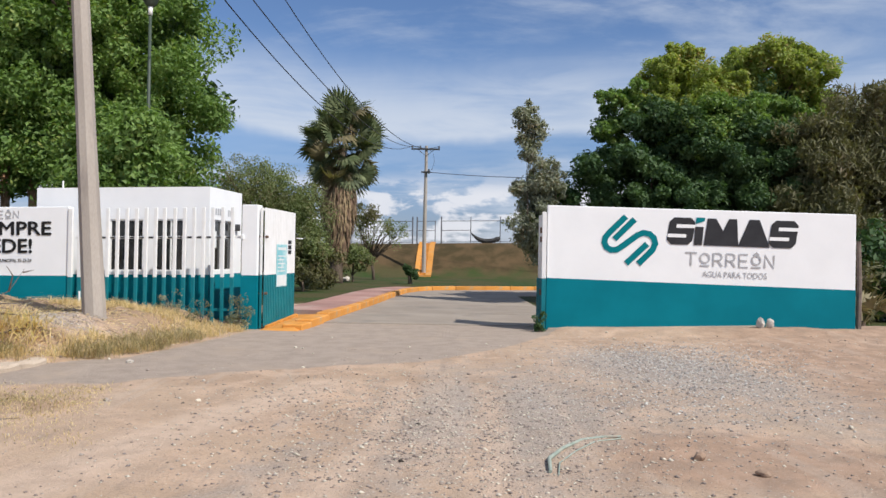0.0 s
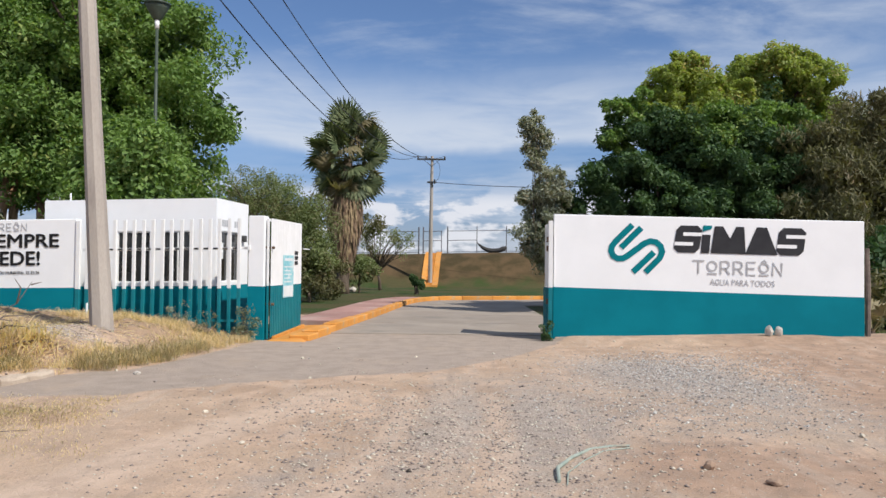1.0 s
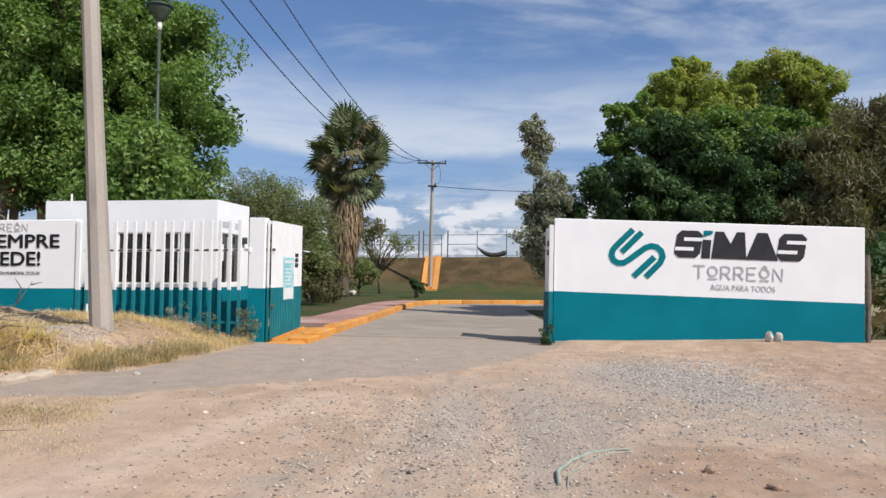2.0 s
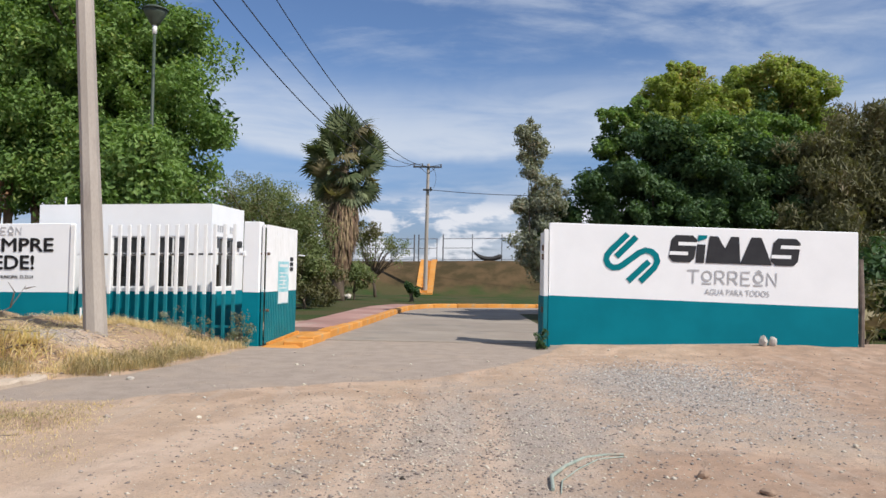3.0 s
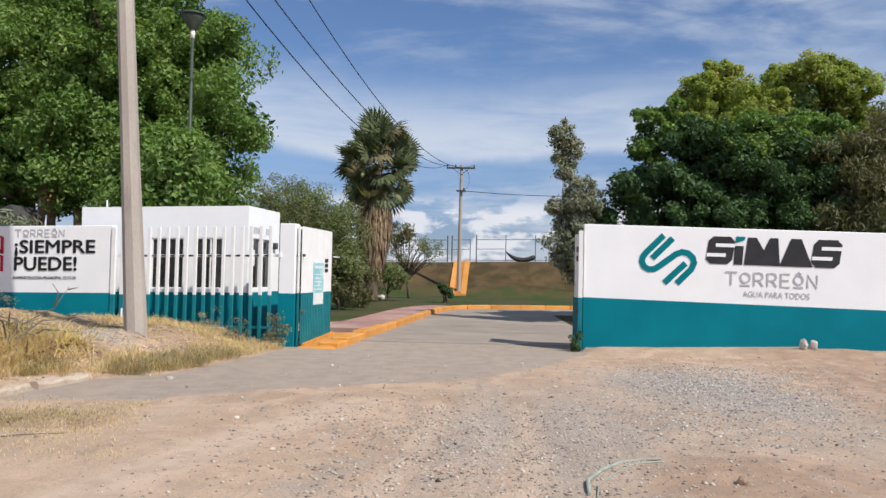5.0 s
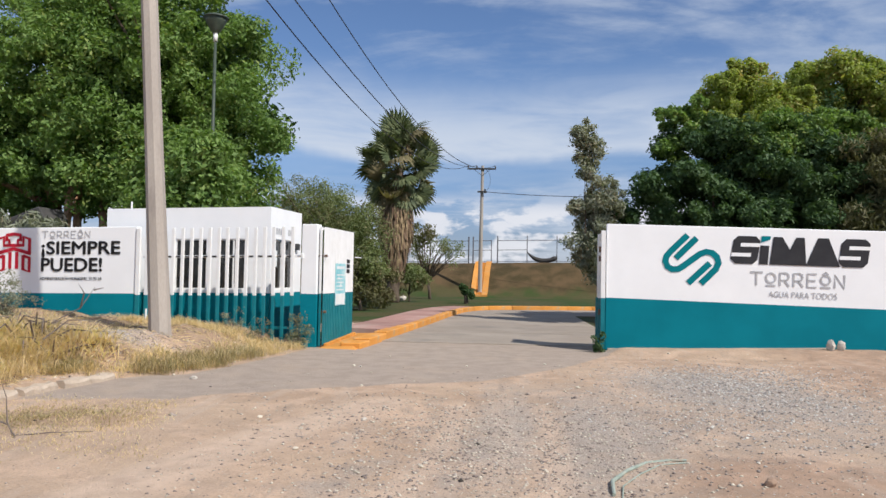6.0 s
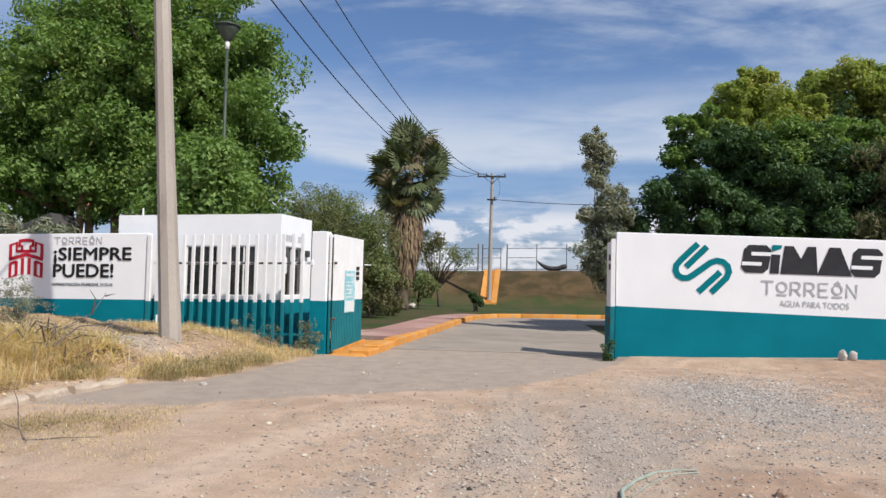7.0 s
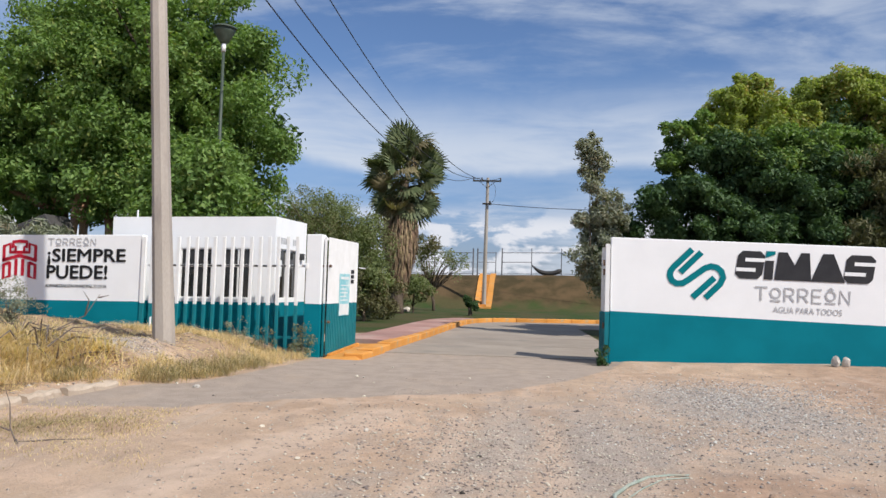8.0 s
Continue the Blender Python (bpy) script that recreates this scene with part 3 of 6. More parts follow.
# the wall with the lettering, beside the gate house
slogan_wall = two_tone_wall("wall_west", -16.0, -4.22, 0.0, 0.2, -0.1, 2.50, 1.07, LIFT, LEFT, "long white wall with teal lower band and painted slogan")
# the name wall on the other side
name_wall = two_tone_wall("wall_east", 0.0, 6.24, 0.0, 0.2, -0.1, 2.645, 1.115, DROP, RIGHT, "white entrance wall with teal lower band and painted emblem", band_lift=-0.021)


z_a, z_b = gz(2.25, 16.0), gz(6.4, 15.7)
bm = box(bmesh.new(), 0.04, 4.3, -0.045, 0.0, -0.15, z_a + 0.03, 0.006, 0, (z_b - z_a) / 4.3)
part("cement_foot", bm, KERB, name_wall, "pale cement strip at the foot")


# painted emblem: one folded teal band
def emblem():
    """One teal stroke folded into two hooks, with a straight bar inside each hook."""
    outer = [(-0.12, 0.484), (-0.458, 0.13), (-0.53, 0.03), (-0.545, -0.07), (-0.50, -0.17), (-0.406, -0.225), (-0.29, -0.215), (-0.19, -0.15), (0.13, 0.105), (0.25, 0.155), (0.374, 0.135), (0.465, 0.055), (0.50, -0.06), (0.45, -0.19), (0.166, -0.494)]
    for pts in (outer, [(0.06, 0.43), (-0.34, 0.005)], [(0.33, -0.075), (-0.085, -0.494)]):
        bm = ribbon(bmesh.new(), pts, 0.125)
        ob = part("emblem" if pts is outer else "emblem_bar", bm, TEALL, name_wall, "teal painted emblem stroke")
        ob.matrix_local = pose(1.73, -0.004, 1.94, 0, 1.1, 0)


emblem()


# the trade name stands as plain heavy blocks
def name_blocks():
    x, top, low = 2.455, 2.425, 1.865
    for width, lean, notch in ((0.52, 0.05, 1), (0.17, 0.03, 0), (0.68, 0.02, 2), (0.56, 0.10, 3), (0.54, 0.05, 1)):
        bm = bmesh.new()
        h = top - low
        if notch == 1:      # a rounded block with one slot
            r = 0.09
            polygon(bm, [(r, 0), (width - r, 0), (width, r), (width + lean, h - r), (width + lean - r, h), (lean + r, h), (lean, h - r), (0, r)])
        elif notch == 0:
            polygon(bm, [(0, 0), (width, 0), (width + lean * 0.7, h * 0.68), (lean * 0.7, h * 0.68)])
        elif notch == 2:
            polygon(bm, [(0, 0), (0.70, 0), (0.66, h), (0.50, h), (0.385, h * 0.55), (0.24, h), (0.07, h)])
        else:
            polygon(bm, [(-0.02, 0), (0.62, 0), (0.40, h), (0.20, h)])
        ob = part("name_block", bm, SOOT, name_wall, "charcoal painted block")
        ob.matrix_local = pose(x, -0.005, low - 0.02 * (x - 2.4), 0, 1.1, 0)
        if notch == 1:
            for z0, a0, a1 in ((0.62, 0.30, 1.02), (0.26, 0.0, 0.72)):
                bm = polygon(bmesh.new(), [(a0 * width + lean * z0, h * z0), (a1 * width + lean * z0, h * z0), (a1 * width + lean * (z0 + 0.13), h * (z0 + 0.13)), (a0 * width + lean * (z0 + 0.13), h * (z0 + 0.13))], -0.004, 0.003)
                slot = part("name_block_slot", bm, WHITE, name_wall, "white slot in the block")
                slot.matrix_local = pose(x, -0.005, low - 0.02 * (x - 2.4), 0, 1.1, 0)
        if notch == 0:
            bm = polygon(bmesh.new(), [(0.03, h * 0.78), (width + 0.04, h * 0.90), (width + 0.05, h * 1.02), (0.04, h * 1.02)])
            dot = part("name_block_tip", bm, TEALL, name_wall, "teal painted tip")
            dot.matrix_local = pose(x, -0.005, low - 0.02 * (x - 2.4), 0, 1.1, 0)
        x += width + 0.03


name_blocks()


def on_right(x, z):
    return pose(x, -0.004, z - 0.02 * x, 0, 1.15, 0)


# thin geometric capitals: each is a few strokes in a cell one unit high
CAPITALS = {
    "T": (0.92, [[(0, 1), (0.92, 1)], [(0.46, 1), (0.46, 0)]]),
    "O": (0.80, [arc(0.40, 0.60, 0.36, 0, 360, 18), [(0.04, 0.02), (0.76, 0.02)]]),
    "R": (0.80, [[(0.06, 0), (0.06, 1), (0.46, 1), (0.66, 0.92), (0.72, 0.72), (0.64, 0.52), (0.46, 0.44), (0.06, 0.44)], [(0.40, 0.44), (0.76, 0)]]),
    "E": (0.76, [[(0.72, 1), (0.06, 1), (0.06, 0), (0.72, 0)], [(0.06, 0.5), (0.64, 0.5)]]),
    "Ó": (0.80, [arc(0.40, 0.58, 0.34, 0, 360, 18), [(0.04, 0.02), (0.76, 0.02)], [(0.20, 0.98), (0.40, 1.16), (0.60, 0.98)]]),
    "N": (0.84, [[(0.06, 0), (0.06, 1), (0.76, 0), (0.76, 1)]]),
}


def stroke_word(word, width, height, thick, material, parent, m):
    """A painted word in thin strokes, each letter a mesh of its own."""
    gap = 0.22
    total = sum(CAPITALS[c][0] for c in word) + gap * (len(word) - 1)
    x, k = 0.0, width / total
    for c in word:
        bm = bmesh.new()
        for pts in CAPITALS[c][1]:
            ribbon(bm, [((x + px) * k, pz * height) for px, pz in pts], thick)
        ob = part("letter", bm, material, parent)
        ob.matrix_local = m
        x += CAPITALS[c][0] + gap


stroke_word("TORREÓN", 1.80, 0.265, 0.034, GREYP, name_wall, on_right(2.84, 1.490))
lettering("AGUA PARA TODOS", 1.29, 0.120, GREYP, name_wall, on_right(3.195, 1.265), -0.006)


def on_left(x, z):
    return pose(x, -0.004, z + LIFT * x, 0, -1.0, 0)


stroke_word("TORREÓN", 1.17, 0.152, 0.020, GREYP, slogan_wall, on_left(-6.48, 2.265))
lettering("¡SIEMPRE", 1.87, 0.345, BLACK, slogan_wall, on_left(-6.48, 1.845), 0.022)
lettering("PUEDE!", 1.45, 0.285, BLACK, slogan_wall, on_left(-6.48, 1.545), 0.022)
lettering("ADMINISTRACIÓN MUNICIPAL 22-23-24", 1.48, 0.082, SOOT, slogan_wall, on_left(-6.50, 1.355), 0.0)


def castle_emblem():
    """A red crest in the shape of a towered gate."""
    bm = bmesh.new()
    w = 0.075
    for sx in (-1, 1):
        ribbon(bm, [(sx * 0.385, 0.42), (sx * 0.385, 0.76), (sx * 0.235, 0.81), (sx * 0.235, 0.62), (0, 0.62)], w)
        ribbon(bm, [(sx * 0.105, 0.62), (sx * 0.105, 0.74), (sx * 0.20, 0.74)], w * 0.8)
        ribbon(bm, [(sx * 0.165, 0.74), (sx * 0.165, 0.85), (0, 0.87)], w)
        ribbon(bm, [(sx * 0.42, 0.435), (sx * 0.22, 0.49), (0, 0.545)], w)
        ribbon(bm, [(sx * 0.235, 0.40), (sx * 0.235, 0.085), (sx * 0.385, 0.035), (sx * 0.385, 0.34), (sx * 0.235, 0.385)], w)
        ribbon(bm, [(sx * 0.082, 0.47), (sx * 0.082, 0.10)], w)
    ob = part("crest", bm, RED, slogan_wall, "crimson painted crest")
    ob.matrix_local = on_left(-7.165, 1.50) @ Matrix.Diagonal((1.02, 1, 0.99, 1))


castle_emblem()


def gate_house():
    """A small flat-roofed guard booth with two barred windows in front and a glazed door in its side."""
    ob = thing("gate_house", "white flat-roofed guard booth with teal lower band", "guard booth", LEFT)
    x0, x1, y0, y1, h, t = -5.365, -1.47, 0.65, 2.50, 2.94, 0.15
    lift = 0.016
    fronts = [(-3.69, -2.94), (-2.68, -1.97)]
    sill, head = 1.15, 2.255

    def wall(name, x, y, z, holes=(), along=0):
        """A wall as one shell, with openings through it; along: 0 along x, 1 along y."""
        bm = bmesh.new()
        lo, hi = (x, y)[along]
        us = sorted({lo, hi, *(q for h in holes for q in h[:2])})
        zs = sorted({*z, *(q for h in holes for q in h[2:])})
        faces = (y, x)[along]
        grid = {}

        def vert(i, k, s):
            if (i, k, s) not in grid:
                p = (us[i], faces[s], zs[k]) if along == 0 else (faces[s], us[i], zs[k])
                grid[i, k, s] = bm.verts.new((p[0], p[1], p[2] + lift * p[0]))
            return grid[i, k, s]
        full = {(i, k) for i in range(len(us) - 1) for k in range(len(zs) - 1)
                if not any(h[0] <= us[i] < h[1] and h[2] <= zs[k] < h[3] for h in holes)}
        for i, k in full:
            for s in (0, 1):
                bm.faces.new([vert(i, k, s), vert(i + 1, k, s), vert(i + 1, k + 1, s), vert(i, k + 1, s)])
            for (di, dk), (p, q) in {(-1, 0): ((0, 0), (0, 1)), (1, 0): ((1, 0), (1, 1)), (0, -1): ((0, 0), (1, 0)), (0, 1): ((0, 1), (1, 1))}.items():
                if (i + di, k + dk) not in full:
                    bm.faces.new([vert(i + p[0], k + p[1], 0), vert(i + q[0], k + q[1], 0), vert(i + q[0], k + q[1], 1), vert(i + p[0], k + p[1], 1)])
        bmesh.ops.recalc_face_normals(bm, faces=bm.faces[:])
        part(name, bm, WHITE, ob)
    wall("front_wall", (x0, x1), (y0, y0 + t), (-0.05, h), [(*f, sill, head) for f in fronts])
    d0, d1 = y0 + 0.22, y0 + 1.36
    wall("side_wall", (x1 - t, x1), (y0 + t, y1), (-0.05, h), [(d0, d1, sill, head)], 1)
    wall("side_wall", (x0, x0 + t), (y0 + t, y1), (-0.05, h), (), 1)
    wall("back_wall", (x0 + t, x1 - t), (y1 - t, y1), (-0.05, h))
    bm = box(bmesh.new(), x0 + t, x1 - t, y0 + t, y1 - t, h - 0.32, h - 0.2, lift=lift)
    part("roof", bm, WHITE, ob)
    bm = bmesh.new()
    box(bm, x0 - 0.003, x1 + 0.003, y0 - 0.003, y0 + 0.05, -0.05, 1.075, lift=lift)
    box(bm, x1 - 0.05, x1 + 0.004, y0 + 0.051, y1, -0.05, 1.075, lift=lift)
    part("dado", bm, TEAL, ob, "teal painted lower band")
    for a, b in fronts:
        win = part("window", box(bmesh.new(), a, b, y0 + 0.05, y0 + 0.056, sill, head, lift=lift), GLASS, ob, "dark window")
        bm = bmesh.new()
        m = (a + b) / 2
        for q in ((a, b, sill, sill + 0.03), (a, b, head - 0.03, head), (a, a + 0.025, sill + 0.03, head - 0.03), (b - 0.025, b, sill + 0.03, head - 0.03), (m - 0.014, m + 0.014, sill + 0.03, head - 0.03)):
            box(bm, q[0], q[1], y0 + 0.02, y0 + 0.048, q[2], q[3], lift=lift)
        part("window_frame", bm, PALE, win, "white metal frame")
    side = part("window", box(bmesh.new(), x1 - 0.075, x1 - 0.068, d0, d1, sill, head, lift=lift), GLASS, ob, "dark window")
    bm = bmesh.new()
    m = (d0 + d1) / 2
    for q in ((d0, d1, sill, sill + 0.03), (d0, d1, head - 0.03, head), (d0, d0 + 0.025, sill + 0.03, head - 0.03), (d1 - 0.025, d1, sill + 0.03, head - 0.03), (m - 0.07, m + 0.07, sill + 0.03, head - 0.03)):
        box(bm, x1 - 0.065, x1 - 0.03, q[0], q[1], q[2], q[3], lift=lift)
    part("window_frame", bm, PALE, side, "white metal frame")
    notice = part("notice", box(bmesh.new(), x1 - 0.066, x1 - 0.063, d0 + 0.12, d0 + 0.32, sill + 0.5, sill + 0.86, lift=lift), PAPER, side, "paper notice on the pane")
    for a in (0.30, 0.42, 0.54, 1.0, 1.13, 1.26):
        bm = box(bmesh.new(), x1 + 0.001, x1 + 0.005, y0 + a, y0 + a + 0.085, 2.36, 2.50, lift=lift)
        part("sign_bar", bm, GREYP, ob, "small grey mark, too small to read")
    bm = box(bmesh.new(), x1, x1 + 0.09, y1 - 0.42, y1 - 0.30, 2.05, 2.20, 0.01, lift=lift)
    part("wall_lamp", bm, DARKIRON, ob, "small dark wall lamp")
    bm = tube(bmesh.new(), [(-4.93, 0.9, h - 0.32), (-4.93, 0.9, h + 0.10)], 0.02, 8)
    part("vent_pipe", bm, PALE, ob)
    return ob


gate_house()


def bar_fence():
    """Square tubes set upright in two rails, white above and teal below."""
    ob = thing("bar_fence", "fence of upright square metal bars, white over teal", "fence", LEFT)
    lo, split, hi = 0.02, 1.04, 2.46

    def one(width, deep):
        bm = bmesh.new()
        box(bm, -width / 2, width / 2, -deep / 2, deep / 2, 0.0, split, 0.006, 1)
        box(bm, -width / 2, width / 2, -deep / 2, deep / 2, split + 0.0005, hi, 0.006, 0)
        return mesh_of(bm, "bar", PALE, TEALM)
    slim, stout = one(0.07, 0.045), one(0.095, 0.06)
    x = -3.77
    while x < -0.6:
        b = shared("bar", slim, ob, pose(x, 0.0, LIFT * x + random.uniform(-0.006, 0.006), 0, random.uniform(-0.25, 0.25), random.uniform(-2, 2)))
        x += 0.2046
    for x in (-4.165, -3.955):
        shared("post", stout, ob, pose(x, 0.0, LIFT * x))
    for z, mat in ((0.36, TEALM), (1.83, PALE)):
        part("rail", box(bmesh.new(), -4.08, -0.52, 0.024, 0.055, z, z + 0.05, 0.004, lift=LIFT), mat, ob)
    clip = mesh_of(box(bmesh.new(), -0.045, 0.045, 0.008, 0.022, 1.838, 1.872), "rail_clip", DARKIRON)
    x = -3.77 + 0.102
    while x < -0.8:
        shared("rail_clip", clip, ob, pose(x, 0, LIFT * x))
        x += 0.2046


bar_fence()


def gate_pillar():
    ob = two_tone_wall("gate_pillar", -0.495, -0.16, -0.06, 0.20, -0.1, 2.50, 1.08, 0.0, LEFT, "white and teal gate pillar beside the bar fence", kind="", category="pillar")
    for z in (0.72, 1.86):
        bm = tube(bmesh.new(), [(-0.16, 0.05, z), (0.02, 0.05, z)], 0.028, 8)
        part("hinge", bm, RUST, ob)
    bm = box(bmesh.new(), -0.50, -0.44, -0.09, -0.06, 1.80, 1.90, 0.008)
    part("bracket", bm, PALE, ob)


gate_pillar()


def corrugated_leaf(name, at, length, height, split, pitch, deep, label, frame_side):
    """An open gate leaf: ribbed sheet on a welded frame, white over teal."""
    ob = thing(name, label, "gate", at)
    n = int(length / pitch)
    for z0, z1, mat, nm in ((0.03, split, TEALM, "lower_sheet"), (split, height, PALE, "upper_sheet")):
        bm = bmesh.new()
        prof = []
        for i in range(n):
            y = i * pitch
            d = deep if z0 < split else deep * 0.08
            prof += [(0.0, y), (0.0, y + pitch * 0.62), (-d, y + pitch * 0.70), (-d, y + pitch * 0.92)]
        prof.append((0.0, n * pitch))
        ring = [[bm.verts.new((x - dx, y, z)) for x, y in prof] for dx, z in ((0.0, z0), (0.0, z1), (0.005, z1), (0.005, z0))]
        for r0, r1 in zip(ring, ring[1:] + ring[:1]):
            for i in range(len(prof) - 1):
                bm.faces.new((r0[i], r0[i + 1], r1[i + 1], r1[i]))
        for k in (0, -1):
            bm.faces.new([r[k] for r in ring])
        bmesh.ops.recalc_face_normals(bm, faces=bm.faces[:])
        part(nm, bm, mat, ob)
    s = frame_side
    for z in (0.10, split, height - 0.06):
        a, b = sorted((s * 0.05, s * 0.09))
        part("cross_bar", box(bmesh.new(), a, b, 0.05, length - 0.05, z, z + 0.05, 0.004), TEALM if z < split else PALE, ob)
    for y in (0.0, length - 0.05):
        for z0, z1, mat in ((0.0, split, TEALM), (split, height, PALE)):
            a, b = sorted((s * 0.05, s * 0.092))
            part("stile", box(bmesh.new(), a, b, y, y + 0.05, z0, z1, 0.004), mat, ob)
    return ob


leaf = corrugated_leaf("gate_leaf", LEFT @ pose(-0.035, 0.0, 0.02, 0, 0, -0.25), 2.12, 2.43, 1.07, 0.107, 0.040, "open ribbed metal gate leaf, white over teal, with a poster", -1)
bm = box(bmesh.new(), 0.004, 0.010, 0.74, 1.44, 0.80, 1.70, 0)
poster = part("poster", bm, POSTER, leaf, "faded light blue poster")
bm = bmesh.new()
box(bm, 0.010, 0.013, 0.82, 1.36, 1.58, 1.64)
for k in range(5):
    box(bm, 0.010, 0.013, 0.82, 1.30 - 0.08 * (k % 2), 1.12 + k * 0.08, 1.145 + k * 0.08)
part("poster_bars", bm, PAPER, poster, "pale lines of print")
bm = box(bmesh.new(), 0.010, 0.013, 0.78, 1.38, 0.82, 1.05)
part("poster_foot", bm, PAPER, poster, "white lower panel")
bm = bmesh.new()
for k in range(3):
    box(bm, 0.006, 0.010, 1.52, 1.74, 1.50 + 0.11 * k, 1.58 + 0.11 * k)
part("stencil_bars", bm, SOOT, leaf, "dark stencilled marks")
bm = tube(bmesh.new(), [(0.01, 2.10, 1.86), (0.16, 2.12, 1.85)], 0.014, 6)
part("latch", bm, PALE, leaf)

right_leaf = corrugated_leaf("gate_leaf", RIGHT @ pose(-0.08, 0.14, 0.02, 0, 0, 5.0), 0.72, 2.44, 1.07, 0.117, 0.03, "ribbed metal gate leaf swung inwards, seen almost edge-on", 1)
bm = bmesh.new()
box(bm, -0.11, -0.02, -0.05, 0.11, -0.05, 1.10, 0.006, 1)
box(bm, -0.11, -0.02, -0.05, 0.11, 1.1005, 2.50, 0.006, 0)
gate_post = solid("gate_post", bm, [PALE, TEALM], "square metal gate post, white over teal", "post", at=RIGHT)
for z in (0.75, 1.86, 2.05):
    part("hinge", box(bmesh.new(), -0.15, -0.11, -0.02, 0.06, z, z + 0.12, 0.004), RUST, gate_post)
bm = tube(bmesh.new(), [(6.33, 0.06, -0.1), (6.34, 0.06, 1.1), (6.32, 0.07, 1.98)], [0.055, 0.05, 0.045], 7)
solid("wooden_post", bm, TWIG, "weathered brown wooden post beside the wall", "post", at=RIGHT)


# ---- drive, kerbs and paving behind the gate ----
def kerb_line():
    pts = [(-2.78, 15.3), (-2.70, 16.0), (-2.56, 17.5), (-2.34, 20.0), (-2.12, 22.4), (-1.90, 25.2), (-1.68, 28.2), (-1.40, 30.6), (-1.0, 32.2), (-0.43, 33.3), (0.60, 33.9), (1.95, 34.3), (4.2, 35.1), (7.0, 35.7), (11.0, 35.9), (14.5, 35.9)]
    fine = []
    for (x0, y0), (x1, y1) in zip(pts, pts[1:]):
        n = max(1, int(math.hypot(x1 - x0, y1 - y0) / 0.9))
        fine += [(x0 + (x1 - x0) * i / n, y0 + (y1 - y0) * i / n) for i in range(n)]
    return fine + [pts[-1]]


KERBS = kerb_line()


def inner_drive():
    """Concrete slabs with open joints, bounded by the kerb on one side."""
    ob = thing("road", "pale worn concrete drive with open slab joints", "road", kind="structure")
    ys = [17.0, 20.2, 23.6, 27.2, 31.0, 35.75]
    kx = np.array([p[0] for p in KERBS])
    ky = np.array([p[1] for p in KERBS])

    def edge(y):
        return float(np.interp(y, ky, kx))
    for a, b in zip(ys, ys[1:]):
        n = 6
        bm = bmesh.new()
        cols = []
        for i in range(n + 1):
            y = a + 0.02 + (b - a - 0.03) * i / n
            left, right = edge(y), (2.9 if y < 30 else 2.9 + 11 * min(1, (y - 30) / 1.0))
            x0, x1 = left, right
            if x0 > x1 - 0.05:
                x0 = x1 - 0.05
            cols.append((x0, x1, y))
        top = [[bm.verts.new((x, y, 0.022)) for x in (x0, x1)] for x0, x1, y in cols]
        low = [[bm.verts.new((x, y, -0.05)) for x in (x0, x1)] for x0, x1, y in cols]
        for i in range(n):
            bm.faces.new((top[i][0], top[i][1], top[i + 1][1], top[i + 1][0]))
            bm.faces.new((top[i][0], top[i + 1][0], low[i + 1][0], low[i][0]))
            bm.faces.new((top[i][1], low[i][1], low[i + 1][1], top[i + 1][1]))
        bm.faces.new((top[0][0], low[0][0], low[0][1], top[0][1]))
        bm.faces.new((top[n][0], top[n][1], low[n][1], low[n][0]))
        part("slab", bm, SLAB, ob)


inner_drive()


def kerbs():
    ob = thing("kerb", "orange painted concrete kerb along the drive", "kerb", kind="structure")
    for i, ((x0, y0), (x1, y1)) in enumerate(zip(KERBS, KERBS[1:])):
        d = Vector((x1 - x0, y1 - y0))
        ln = d.length
        h = 0.19 if i > 1 else 0.12 + 0.035 * i
        wide = 0.42 - min(i, 4) * 0.05 if i < 4 else 0.22
        bm = box(bmesh.new(), 0.004, ln - 0.004, 0.0, wide, -0.05, h + random.uniform(-0.006, 0.006), 0.02)
        k = part("kerb_stone", bm, ORANGE, ob)
        k.matrix_local = pose(x0, y0, 0, 0, 0, math.degrees(math.atan2(d.y, d.x)))
    return ob


kerbs()


def ramp():
    """The orange ramp under the gate leaf, with a ribbed edge."""
    bm = bmesh.new()
    v = [bm.verts.new(p) for p in ((-3.62, 15.22, 0.0), (-2.84, 15.12, 0.0), (-2.62, 18.0, 0.0), (-3.55, 18.0, 0.0),
                                   (-3.56, 15.32, 0.025), (-2.95, 15.32, 0.06), (-2.74, 17.9, 0.13), (-3.5, 17.9, 0.11))]
    for q in ((4, 5, 6, 7), (0, 1, 5, 4), (1, 2, 6, 5), (2, 3, 7, 6), (3, 0, 4, 7)):
        bm.faces.new([v[i] for i in q])
    ob = solid("ramp", bm, ORANGE, "orange painted concrete ramp under the gate leaf", "ramp", kind="structure")
    at = LEFT @ pose(-0.035, 0.0, 0.0, 0, 0, -0.25)
    for k in range(17):
        y = 0.06 + 0.122 * k
        rib = part("rib", box(bmesh.new(), 0.012, 0.085, y, y + 0.068, 0.0, 0.075 + 0.045 * y, 0.008), ORANGE, ob)
        rib.matrix_local = at
    return ob


ramp()


